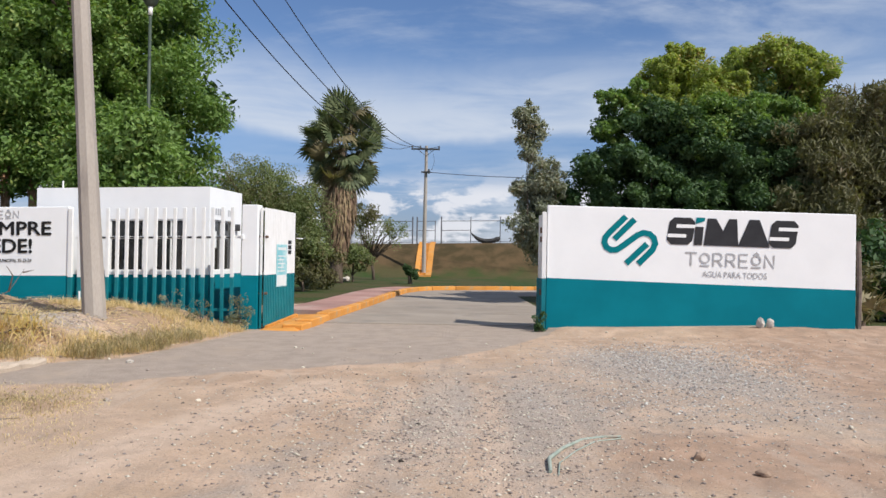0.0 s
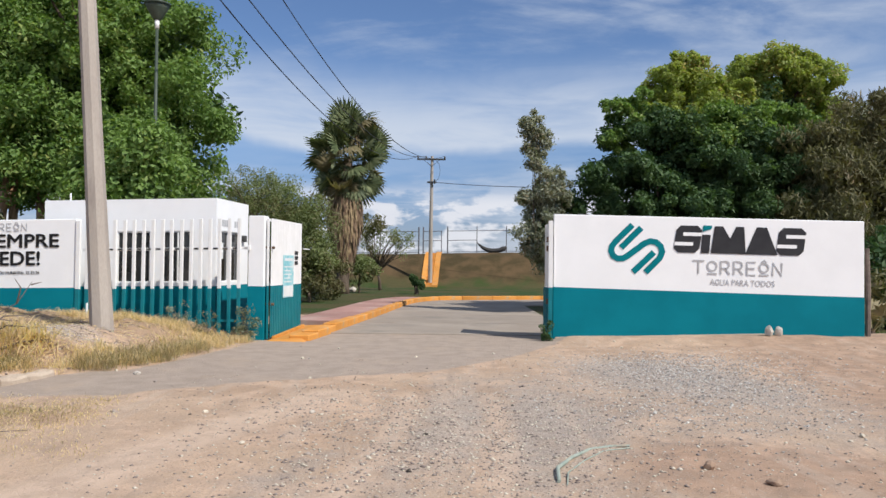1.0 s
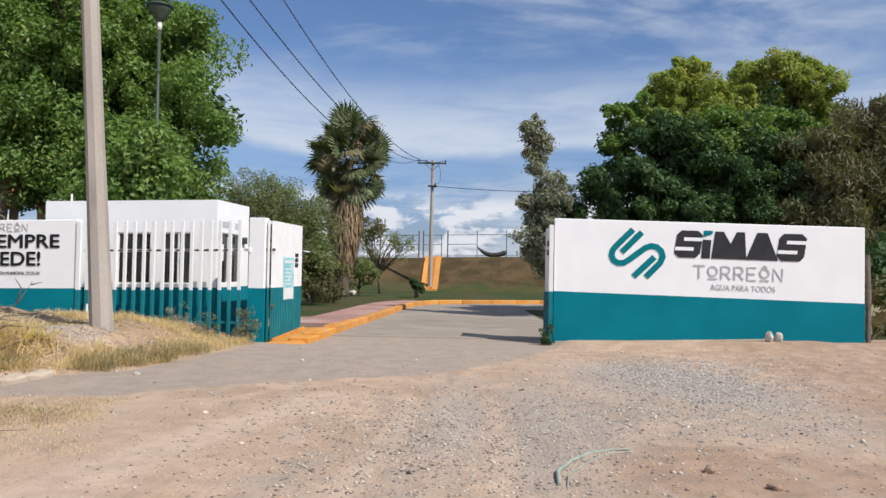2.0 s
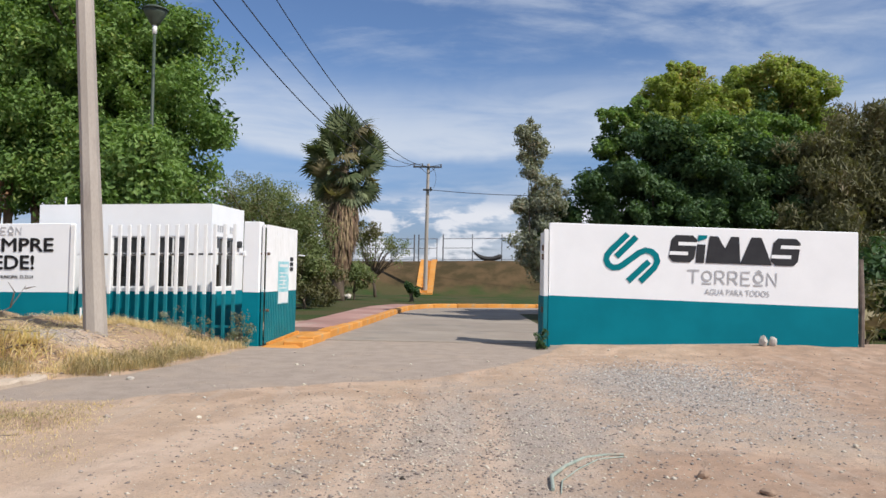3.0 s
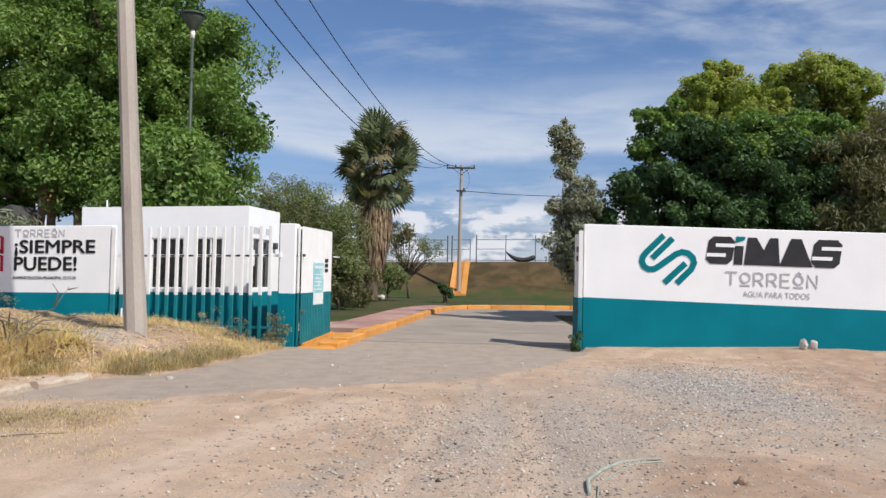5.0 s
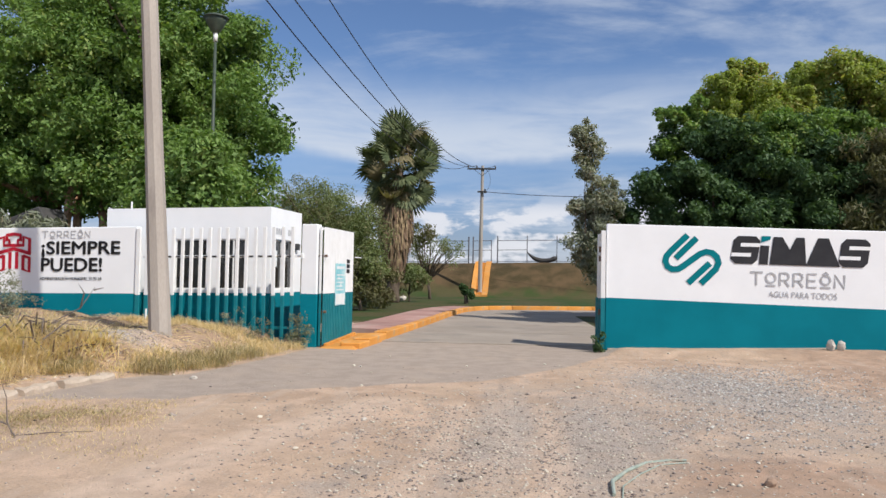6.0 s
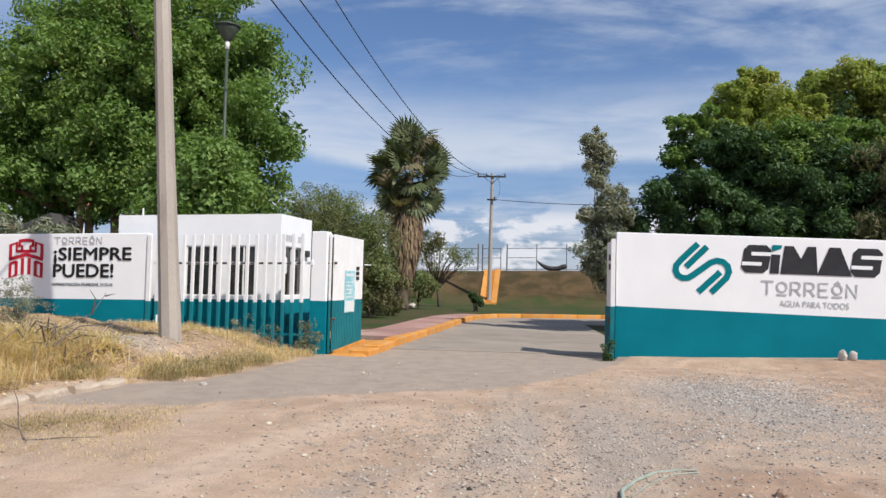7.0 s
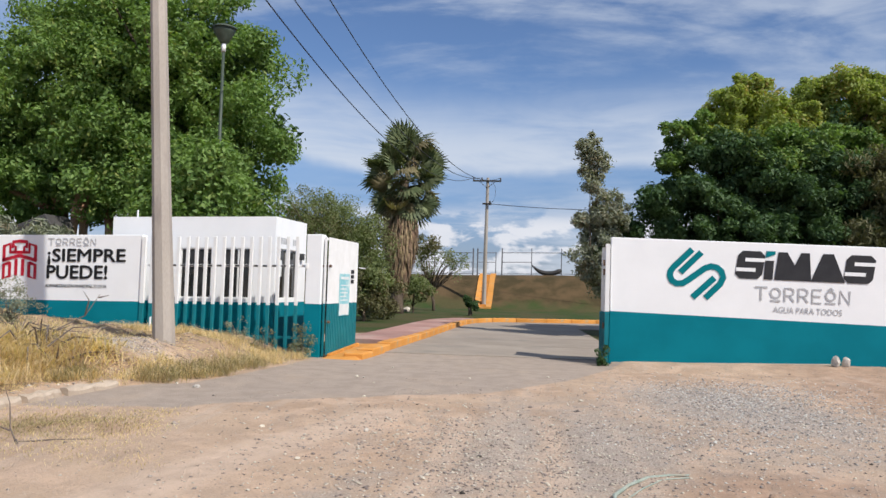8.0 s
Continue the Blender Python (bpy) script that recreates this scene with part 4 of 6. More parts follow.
def pavement():
    """Pink paving beside the kerb, in broad panels."""
    ob = thing("pavement", "pink tinted paving between kerb and lawn", "pavement", kind="structure")
    pts = [p for p in KERBS if 17.9 <= p[1] <= 33.5]
    for (x0, y0), (x1, y1) in zip(pts, pts[1:]):
        wide = 1.35
        bm = bmesh.new()
        q = [(x0 - 0.23, y0 + 0.01), (x1 - 0.23, y1 - 0.01), (x1 - 0.23 - wide, y1 - 0.01 + 0.25), (x0 - 0.23 - wide, y0 + 0.01 + 0.25)]
        top = [bm.verts.new((x, y, 0.15)) for x, y in q]
        low = [bm.verts.new((x, y, -0.05)) for x, y in q]
        bm.faces.new(top[::-1])
        for i in range(4):
            bm.faces.new((top[i], top[(i + 1) % 4], low[(i + 1) % 4], low[i]))
        bmesh.ops.recalc_face_normals(bm, faces=bm.faces[:])
        part("paving_panel", bm, PINK, ob)


pavement()


# ---- poles and wires ----
def concrete_pole():
    """An eight-sided tapering pole that leans a little."""
    base, top = Vector((-5.87, 13.0, gz(-5.87, 13.0) - 0.3)), Vector((-6.72, 13.0, 13.2))
    bm = bmesh.new()
    tube(bm, [base.lerp(top, t) for t in (0, 0.08, 0.27, 0.50, 1.0)], [0.195, 0.182, 0.155, 0.14, 0.115], 8, spin=0.39)
    solid("utility_pole", bm, CONCRETE, "leaning octagonal concrete utility pole on the dry verge", "utility pole")


concrete_pole()


def far_pole():
    ob = thing("utility_pole", "slim grey utility pole with crossarm and wires", "utility pole", pose(-1.30, 52.6, -0.08))
    z0 = gz(-1.3, 52.6)
    part("shaft", tube(bmesh.new(), [(0, 0, z0 - 0.3), (0.02, 0, 4.5), (0.05, 0, 9.12)], [0.15, 0.125, 0.095], 8), CONCRETE, ob)
    part("crossarm", box(bmesh.new(), -0.98, 0.98, -0.16, -0.06, 8.83, 8.94, 0.01), DARKIRON, ob)
    for x in (-0.92, -0.35, 0.92):
        part("insulator", tube(bmesh.new(), [(x, -0.11, 8.94), (x, -0.11, 9.02), (x, -0.11, 9.12)], [0.04, 0.06, 0.035], 8), FARIRON, ob)
    part("brace", tube(bmesh.new(), [(-0.5, -0.1, 8.83), (0.02, -0.12, 8.4)], 0.02, 6), DARKIRON, ob)
    part("brace", tube(bmesh.new(), [(0.55, -0.1, 8.83), (0.02, -0.12, 8.4)], 0.02, 6), DARKIRON, ob)
    part("bracket", box(bmesh.new(), -0.28, 0.36, -0.2, -0.1, 7.25, 7.36, 0.01), DARKIRON, ob)
    part("bracket", box(bmesh.new(), 0.18, 0.30, -0.26, -0.12, 7.2, 7.5, 0.02), DARKIRON, ob)
    part("loop", tube(bmesh.new(), [(0.3 + 0.3 * math.sin(a * 0.5), -0.15, 8.1 + 0.7 * math.cos(a * 0.5)) for a in range(0, 7)], 0.012, 5), WIRE, ob)


far_pole()


def wire(a, b, sag, radius, label):
    a, b = Vector(a), Vector(b)
    pts = [a.lerp(b, i / 40) + Vector((0, 0, -4 * sag * (i / 40) * (1 - i / 40))) for i in range(41)]
    return solid("power_line", tube(bmesh.new(), pts, radius, 6), WIRE, label, "power line", "overhead lines")


for far_x, near_x, near_z, sag in ((-2.22, -7.25, 12.0, 3.5), (-1.65, -7.0, 12.0, 3.05), (-0.38, -8.0, 17.0, 4.75)):
    wire((far_x, 52.5, 9.02), (near_x, -1.0, near_z), sag, 0.0165, "dark overhead power line running to the far pole")
wire((-1.05, 52.4, 7.22), (11.5, 49.5, 6.9), 0.25, 0.022, "dark service cable from the far pole")


def street_lamp():
    at = pose(-7.72, 19.9, 0)
    ob = thing("street_lamp", "green lamp post with wide inverted cone head", "street lamp", at)
    part("post", tube(bmesh.new(), [(0, 0, -0.05), (0, 0, 4.0), (0, 0, 7.75)], [0.07, 0.05, 0.038], 10), LAMPGREEN, ob)
    part("collar", tube(bmesh.new(), [(0, 0, 7.66), (0, 0, 7.88)], [0.055, 0.06], 10), PALE, ob, "pale fitting")
    part("bowl", tube(bmesh.new(), [(0, 0, 7.88), (0, 0, 7.95), (0, 0, 8.18), (0, 0, 8.28)], [0.08, 0.14, 0.27, 0.31], 14), LAMPGREEN, ob)
    part("cap", tube(bmesh.new(), [(0, 0, 8.281), (0, 0, 8.32), (0, 0, 8.40)], [0.34, 0.33, 0.14], 14), LAMPGREEN, ob)


street_lamp()


# ---- far bank: fence and steps ----
def bank_fence():
    ob = thing("pipe_fence", "thin grey pipe fence along the top of the bank", "fence", pose(0, 58.6, 0))
    xs = [-12.1, -9.8, -7.9, -5.9, -4.1, -2.34, -2.0, -0.61, -0.14, 2.1, 4.35, 6.6, 8.9, 11.2]
    for x in xs:
        z = gz(x, 58.6)
        part("post", tube(bmesh.new(), [(x, 0, z - 0.1), (x, 0, z + (2.05 if x not in (-0.61,) else 1.75))], 0.055 if x in (-0.14, -2.0, -2.34) else 0.035, 6), FARIRON, ob)
    for a, b in zip(xs, xs[1:]):
        if a == -2.34 or a == -0.61:
            continue
        za, zb = gz(a, 58.6), gz(b, 58.6)
        for h in (1.0, 1.72):
            if h == 1.0 and a > 2:
                continue
            part("rail", tube(bmesh.new(), [(a, 0, za + h), (b, 0, zb + h)], 0.026, 6), FARIRON, ob)
        part("rail", tube(bmesh.new(), [(a, 0, za + 0.12), (b, 0, zb + 0.12)], 0.02, 6), FARIRON, ob)


bank_fence()


def tarp_bundle():
    bm = bmesh.new()
    pts = [(2.1 + 2.25 * t, 58.4, gz(3, 58.4) + 0.16 + 0.62 * (abs(t - 0.55) / 0.55) ** 2.2 * (1.0 if t < 0.55 else 0.7)) for t in np.linspace(0, 1, 12)]
    tube(bm, pts, [0.03, 0.08, 0.12, 0.15, 0.17, 0.18, 0.18, 0.18, 0.17, 0.18, 0.2, 0.1], 8)
    solid("tarpaulin", bm, TARP, "dark tarpaulin sagging against the bank fence", "tarpaulin")


tarp_bundle()


def bank_steps():
    """Concrete steps up the bank between two orange cheek walls."""
    ob = thing("steps", "concrete steps between orange side walls up the bank", "steps")
    ya, yb = 52.0, 57.9
    for x in (-1.98, -1.18):
        bm = bmesh.new()
        n = 10
        prev = None
        for i in range(n + 1):
            y = ya + (yb - ya) * i / n
            shift = 0.26 * i / n
            z = gz(x, y) + 0.14
            row = [bm.verts.new(p) for p in ((x + shift, y, z - 0.5), (x + shift + 0.38, y, z - 0.5), (x + shift + 0.38, y, z), (x + shift, y, z))]
            if prev:
                for k in range(4):
                    bm.faces.new((prev[k], prev[(k + 1) % 4], row[(k + 1) % 4], row[k]))
            else:
                bm.faces.new(row[::-1])
            prev = row
        bm.faces.new(prev)
        bmesh.ops.recalc_face_normals(bm, faces=bm.faces[:])
        part("cheek_wall", bm, ORANGE, ob, "orange painted side wall")
    n = 14
    for i in range(n):
        y0, y1 = ya + (yb - ya) * i / n, ya + (yb - ya) * (i + 1) / n
        shift = 0.26 * i / n
        z = gz(-1, y1) + 0.03
        part("step", box(bmesh.new(), -1.598 + shift, -1.182 + shift, y0, y1, z - 0.4, z, 0), ORANGE, ob)


bank_steps()


# ---- plants ----
def unit(v):
    return v / np.maximum(np.linalg.norm(v, axis=1, keepdims=True), 1e-9)


def leaves(centres, radii, each, size, up=0.25, long=1.7, jitter=0.35, squash=(1, 1, 0.85), droop=0.0):
    """Many small folded leaves round the given clump centres. Returns corner places, six to a leaf, as two quads."""
    centres, radii = np.asarray(centres, float), np.asarray(radii, float)
    idx = np.repeat(np.arange(len(centres)), each)
    n = len(idx)
    out_ = unit(RNG.normal(size=(n, 3)))
    r = radii[idx] * RNG.random(n) ** 0.25 * (1 + jitter * RNG.normal(size=n) * 0.4)
    p = centres[idx] + out_ * r[:, None] * np.array(squash)
    nrm = unit(out_ * 0.85 + RNG.normal(size=(n, 3)) * 0.7 + np.array([0, 0, up]))
    a = unit(np.cross(nrm, RNG.normal(size=(n, 3))) + np.array([0, 0, -droop]))
    b = unit(np.cross(nrm, a))
    s = size * (0.65 + 0.7 * RNG.random(n))[:, None]
    tip, tail = p + a * s * long * 0.5, p - a * s * long * 0.5
    fold = nrm * s * 0.16
    l0, l1 = p + b * s * 0.42 + fold - a * s * 0.12, p - b * s * 0.42 + fold - a * s * 0.12
    return np.stack([tail, l0, tip, l1], 1)


def leaf_mesh(name, corners, material, strip=False):
    n = len(corners)
    v = corners.reshape(-1, 3)
    i = np.arange(n) * 4
    if strip:
        faces = np.concatenate([np.stack([i, i + 1, i + 3], 1), np.stack([i + 1, i + 2, i + 3], 1)])
    else:
        faces = np.concatenate([np.stack([i, i + 1, i + 2], 1), np.stack([i, i + 2, i + 3], 1)])
    return from_arrays(name, v, faces, material)


def clumps(envelopes, count, r0, r1, shell=0.45):
    """Clump centres spread through ellipsoids (x, y, z, rx, ry, rz), most of them near the skin."""
    vol = np.array([e[3] * e[4] * e[5] for e in envelopes]) ** 0.7
    pick = RNG.choice(len(envelopes), count, p=vol / vol.sum())
    e = np.array(envelopes)[pick]
    d = unit(RNG.normal(size=(count, 3)))
    k = (shell + (1 - shell) * RNG.random(count) ** 0.7) * (1 + 0.10 * RNG.normal(size=count))
    return e[:, :3] + d * e[:, 3:] * k[:, None], r0 + (r1 - r0) * RNG.random(count)


def boughs(envelopes, count, r0, r1, shell, sub):
    """Well spaced boughs near the skin, each a flattened dome of sub small clumps."""
    many, _ = clumps(envelopes, count * 6, r0, r1, shell)
    keep = [0]
    near = np.linalg.norm(many - many[0], axis=1)
    while len(keep) < count:
        i = int(np.argmax(near * (0.75 + 0.5 * RNG.random(len(many)))))
        keep.append(i)
        near = np.minimum(near, np.linalg.norm(many - many[i], axis=1))
    c = np.repeat(many[keep], sub, 0)
    r = np.repeat(r0 + (r1 - r0) * RNG.random(count), sub)
    d = unit(RNG.normal(size=(len(c), 3)) + np.array([0, 0, 0.35]))
    c = c + d * r[:, None] * np.array([1.0, 1.0, 0.62]) * (0.55 + 0.45 * RNG.random((len(c), 1)))
    return c, r * (0.30 + 0.22 * RNG.random(len(c)))


def limbs(base, tips, radius, fork, sides=7):
    """A trunk from base to fork, and limbs from there to the tips."""
    bm = bmesh.new()
    base, fork = Vector(base), Vector(fork)
    mid = base.lerp(fork, 0.5) + Vector((0.06, 0.03, 0))
    tube(bm, [base, mid, fork], [radius * 1.25, radius, radius * 0.8], 9)
    for t in tips:
        t = Vector(t)
        j = Vector(np.clip(RNG.normal(size=3), -1, 1) * min(0.10 * (t - fork).length, 0.25))
        q = fork.lerp(t, 0.45) + j + Vector((0, 0, 0.08 * (t - fork).length))
        tube(bm, [fork - Vector((0, 0, 0.15)), q, t], [radius * 0.5, radius * 0.28, radius * 0.07], sides)
    return bm


def tree(name, label, base, fork, radius, layers, bark=BARK, tips=14, category="tree"):
    """layers: (envelopes, clumps, clump radii, leaves to a clump, leaf size, material, options)."""
    ob = thing(name, label, category, pose(*base))
    inv = np.array(base)
    made = []
    first = None
    for env, count, (r0, r1), each, size, mat, opts in layers:
        opts = dict(opts)
        shell, sub = opts.pop("shell", 0.45), opts.pop("sub", 0)
        c, r = boughs(env, count, r0, r1, shell, sub) if sub else clumps(env, count, r0, r1, shell)
        if first is None:
            first = c
        made.append((leaves(c - inv, r, each, size, **opts), mat))
    ends = first[RNG.choice(len(first), min(tips, len(first)), replace=False)] - inv
    part("trunk", limbs((0, 0, -0.2), ends, radius, tuple(np.array(fork) - inv)), bark, ob)
    for corners, mat in made:
        crown = new("crown", leaf_mesh("crown", corners, mat))
        crown.parent = ob
    return ob


# the large broad-leaved trees behind the gate house
tree("tree", "tall broad-leaved green tree behind the guard booth", (-10.2, 24.2, 0), (-10.3, 24.2, 3.2), 0.30, [
    ([(-10.7, 24.2, 6.9, 3.1, 2.9, 3.8), (-9.7, 23.6, 4.4, 2.1, 2.2, 2.2), (-11.6, 24.4, 9.6, 2.6, 2.4, 2.2)], 88, (0.75, 1.25), 115, 0.092, LEAF_POPLAR, {"shell": 0.72, "up": 0.5, "sub": 13}),
    # dark core leaves: the crown's inner shade put into leaf colour
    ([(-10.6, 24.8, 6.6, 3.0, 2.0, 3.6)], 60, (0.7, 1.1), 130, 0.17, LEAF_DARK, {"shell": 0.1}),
], tips=22)
PEELING = tree("tree", "broad-leaved tree with reddish peeling trunk behind the slogan wall", (-14.6, 24.0, 0), (-14.5, 24.0, 3.6), 0.26, [
    ([(-14.2, 24.2, 7.6, 2.7, 2.4, 2.6), (-15.6, 24.0, 5.4, 2.2, 2.0, 2.1), (-12.9, 23.2, 5.0, 1.8, 1.5, 1.9), (-14.6, 22.8, 3.9, 2.2, 1.0, 1.1)], 70, (0.7, 1.15), 105, 0.092, LEAF_POPLAR, {"shell": 0.7, "up": 0.5, "sub": 12}),
    # again a darker core, painting the shade between the boughs
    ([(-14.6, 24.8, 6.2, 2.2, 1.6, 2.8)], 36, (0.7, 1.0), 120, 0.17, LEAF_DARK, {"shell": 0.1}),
], bark=PEEL, tips=16)
tree("tree", "leafy young tree close behind the guard booth", (-8.7, 20.4, 0), (-8.7, 20.4, 2.2), 0.10, [
    ([(-8.8, 20.4, 3.8, 1.8, 1.2, 1.4), (-7.9, 19.6, 4.2, 0.8, 0.5, 1.0)], 60, (0.35, 0.7), 260, 0.095, LEAF_POPLAR, {"up": 0.5}),
], tips=8)


def peeling_trunk(parent, x, y, top, lean):
    bm = bmesh.new()
    o = parent.matrix_world.translation
    x, y = x - o.x, y - o.y
    tube(bm, [(x, y, -0.1), (x + lean * 0.4, y, top * 0.5), (x + lean, y + 0.1, top)], [0.17, 0.14, 0.10], 9)
    for k in range(16):
        z = RNG.random() * (top - 0.8) + 0.6
        a = RNG.random() * math.tau
        p = Vector((x + math.cos(a) * 0.14 + lean * z / top, y + math.sin(a) * 0.14, z))
        tube(bm, [p, p + Vector((0.03 * math.cos(a), 0.03 * math.sin(a), -0.25))], [0.03, 0.012], 5)
    part("side_trunk", bm, PEEL, parent, "bare reddish trunk with peeling bark")


peeling_trunk(PEELING, -13.15, 22.1, 4.3, 0.25)
peeling_trunk(PEELING, -12.75, 22.4, 4.2, -0.15)
peeling_trunk(PEELING, -11.9, 22.4, 4.2, -0.2)

# the trees behind the name wall
tree("tree", "tall tree behind the entrance wall, sunlit yellow-green top over shade-dark lower leaves", (10.2, 28.2, 0), (10.2, 28.2, 3.0), 0.28, [
    # yellow-green foliage kept to the tops, so the leaf colour carries the sunlight
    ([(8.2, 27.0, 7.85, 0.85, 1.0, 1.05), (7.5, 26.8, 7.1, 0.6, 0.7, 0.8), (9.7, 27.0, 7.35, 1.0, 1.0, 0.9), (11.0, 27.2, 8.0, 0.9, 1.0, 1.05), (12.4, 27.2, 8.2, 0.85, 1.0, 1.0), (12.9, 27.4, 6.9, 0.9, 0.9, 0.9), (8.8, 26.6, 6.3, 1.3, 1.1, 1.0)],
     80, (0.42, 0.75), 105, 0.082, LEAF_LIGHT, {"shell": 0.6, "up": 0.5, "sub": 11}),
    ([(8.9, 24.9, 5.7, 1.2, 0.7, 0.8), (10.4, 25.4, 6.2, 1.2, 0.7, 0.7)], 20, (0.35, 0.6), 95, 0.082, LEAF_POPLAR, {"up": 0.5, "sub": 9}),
    # deep green below and inside: the crown's shaded part painted by leaf colour
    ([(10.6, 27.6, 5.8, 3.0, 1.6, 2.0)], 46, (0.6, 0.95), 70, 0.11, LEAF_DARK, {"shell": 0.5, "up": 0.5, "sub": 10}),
], tips=26)
tree("tree", "dense dark green tree behind the entrance wall", (6.6, 26.0, 0), (6.6, 26.0, 2.0), 0.2, [
    ([(6.5, 25.8, 3.9, 2.2, 1.9, 1.7), (6.8, 26.0, 5.5, 1.4, 1.2, 1.3), (8.8, 25.6, 4.6, 1.9, 1.7, 1.6), (7.4, 26.4, 2.4, 3.0, 1.0, 1.3)], 74, (0.55, 0.95), 100, 0.09, LEAF_DARK, {"shell": 0.7, "up": 0.6, "sub": 11}),
    ([(6.15, 26.3, 6.7, 0.75, 0.7, 0.75), (5.6, 26.0, 5.9, 0.4, 0.4, 0.4)], 13, (0.3, 0.45), 95, 0.085, LEAF_POPLAR, {"up": 0.5, "sub": 8}),
], tips=14)
tree("tree", "feathery dark green tree beside the olive tamarisk", (10.8, 25.2, 0), (10.8, 25.2, 1.8), 0.18, [
    ([(10.4, 25.0, 4.4, 1.9, 1.6, 1.9), (9.4, 24.6, 3.2, 1.8, 1.4, 1.2), (8.0, 24.2, 2.9, 1.4, 1.0, 0.9)], 42, (0.5, 0.85), 110, 0.07, LEAF_DARK, {"long": 2.4, "up": 0.6, "sub": 11}),
    ([(9.8, 24.3, 3.9, 1.9, 1.2, 1.4)], 14, (0.4, 0.7), 95, 0.07, LEAF_DARK, {"long": 2.4, "up": 0.6, "sub": 9}),
], tips=12)
tree("tree", "olive brown tamarisk with wispy twigs behind the wall", (13.6, 24.2, 0), (13.6, 24.2, 1.6), 0.2, [
    ([(11.6, 23.8, 4.5, 1.5, 1.3, 1.7), (13.1, 23.9, 4.7, 1.9, 1.6, 2.3), (15.1, 24.4, 4.7, 1.9, 1.8, 2.2), (11.4, 23.2, 3.0, 1.6, 1.2, 1.3)], 300, (0.30, 0.65), 260, 0.052, LEAF_OLIVE, {"long": 4.2, "droop": 0.7, "shell": 0.3}),
], tips=30)
tree("tree", "tall grey-green tree at the end of the entrance wall", (17.0, 26.5, 0), (16.8, 26.5, 3.0), 0.2, [
    ([(14.6, 26.5, 6.2, 0.9, 1.0, 1.1), (17.4, 26.5, 4.9, 2.2, 2.0, 2.2)], 80, (0.4, 0.75), 140, 0.12, LEAF_GREY, {"long": 2.6}),
], tips=12)
tree("shrub", "low dark thicket beyond the end of the wall", (11.5, 20.4, 0), (11.4, 20.4, 0.7), 0.07, [
    ([(11.4, 20.6, 1.2, 2.2, 1.2, 1.3), (15.0, 21.0, 1.3, 2.4, 1.2, 1.4)], 70, (0.4, 0.8), 120, 0.12, LEAF_DARK, {}),
    ([(10.2, 19.4, 0.8, 0.8, 0.6, 0.8)], 14, (0.3, 0.5), 110, 0.09, LEAF_OLIVE, {"long": 3.0}),
], tips=16, category="shrub")

tree("shrub", "dry grey bush showing over the slogan wall", (-13.9, 19.3, 0), (-13.9, 19.3, 1.2), 0.05, [
    ([(-13.9, 19.4, 2.5, 0.9, 0.5, 0.75), (-12.6, 20.2, 2.4, 0.7, 0.4, 0.6)], 44, (0.2, 0.4), 60, 0.06, LEAF_GREY, {"long": 4.0}),
], tips=26, category="shrub")

# the slim grey tree beside the drive
tree("tree", "slim grey-green she-oak beside the drive", (3.30, 25.0, 0), (3.20, 25.0, 1.3), 0.07, [
    ([(3.20, 25.0, 2.48, 0.92, 0.9, 1.1), (3.28, 25.0, 3.9, 0.70, 0.7, 0.85), (2.75, 25.0, 5.1, 0.40, 0.4, 0.72), (2.62, 25.0, 6.1, 0.34, 0.3, 0.5), (2.50, 25.0, 3.8, 0.34, 0.35, 0.28), (3.05, 25.0, 5.75, 0.2, 0.2, 0.4)],
     330, (0.07, 0.24), 90, 0.055, LEAF_GREY, {"long": 2.6, "shell": 0.3, "jitter": 0.9}),
    # darker leaves low inside stand in for the shade within the crown
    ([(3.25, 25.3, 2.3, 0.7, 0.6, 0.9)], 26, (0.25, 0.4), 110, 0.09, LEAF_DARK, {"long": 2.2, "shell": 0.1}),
], tips=26)
# the airy tree and bushes left of the palm
tree("tree", "airy feathery mesquite tree on the lawn", (-7.6, 32.5, 0), (-7.6, 32.5, 1.6), 0.14, [
    ([(-8.2, 32.5, 4.4, 1.8, 1.4, 1.25), (-6.5, 32.2, 3.7, 1.6, 1.2, 1.25), (-9.6, 32.5, 3.5, 1.4, 1.2, 1.4), (-5.6, 31.9, 2.7, 1.1, 0.9, 1.1), (-7.2, 32.0, 2.6, 2.2, 1.2, 1.3)], 300, (0.28, 0.6), 130, 0.05, LEAF_MESQUITE, {"long": 2.2, "shell": 0.2}),
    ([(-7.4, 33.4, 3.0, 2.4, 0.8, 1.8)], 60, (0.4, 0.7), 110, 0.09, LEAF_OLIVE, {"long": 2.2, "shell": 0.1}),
], tips=30)
tree("shrub", "dusty brown-green bush beside the paving", (-5.6, 30.5, 0), (-5.6, 30.5, 0.5), 0.06, [
    ([(-5.5, 30.6, 1.2, 0.85, 0.8, 1.0), (-4.9, 33.0, 0.9, 0.7, 0.6, 0.8)], 50, (0.22, 0.45), 110, 0.07, LEAF_OLIVE, {"long": 2.2}),
    ([(-5.4, 30.9, 1.7, 0.8, 0.7, 1.0)], 24, (0.22, 0.4), 100, 0.07, LEAF_MESQUITE, {"long": 2.2}),
], tips=18, category="shrub")
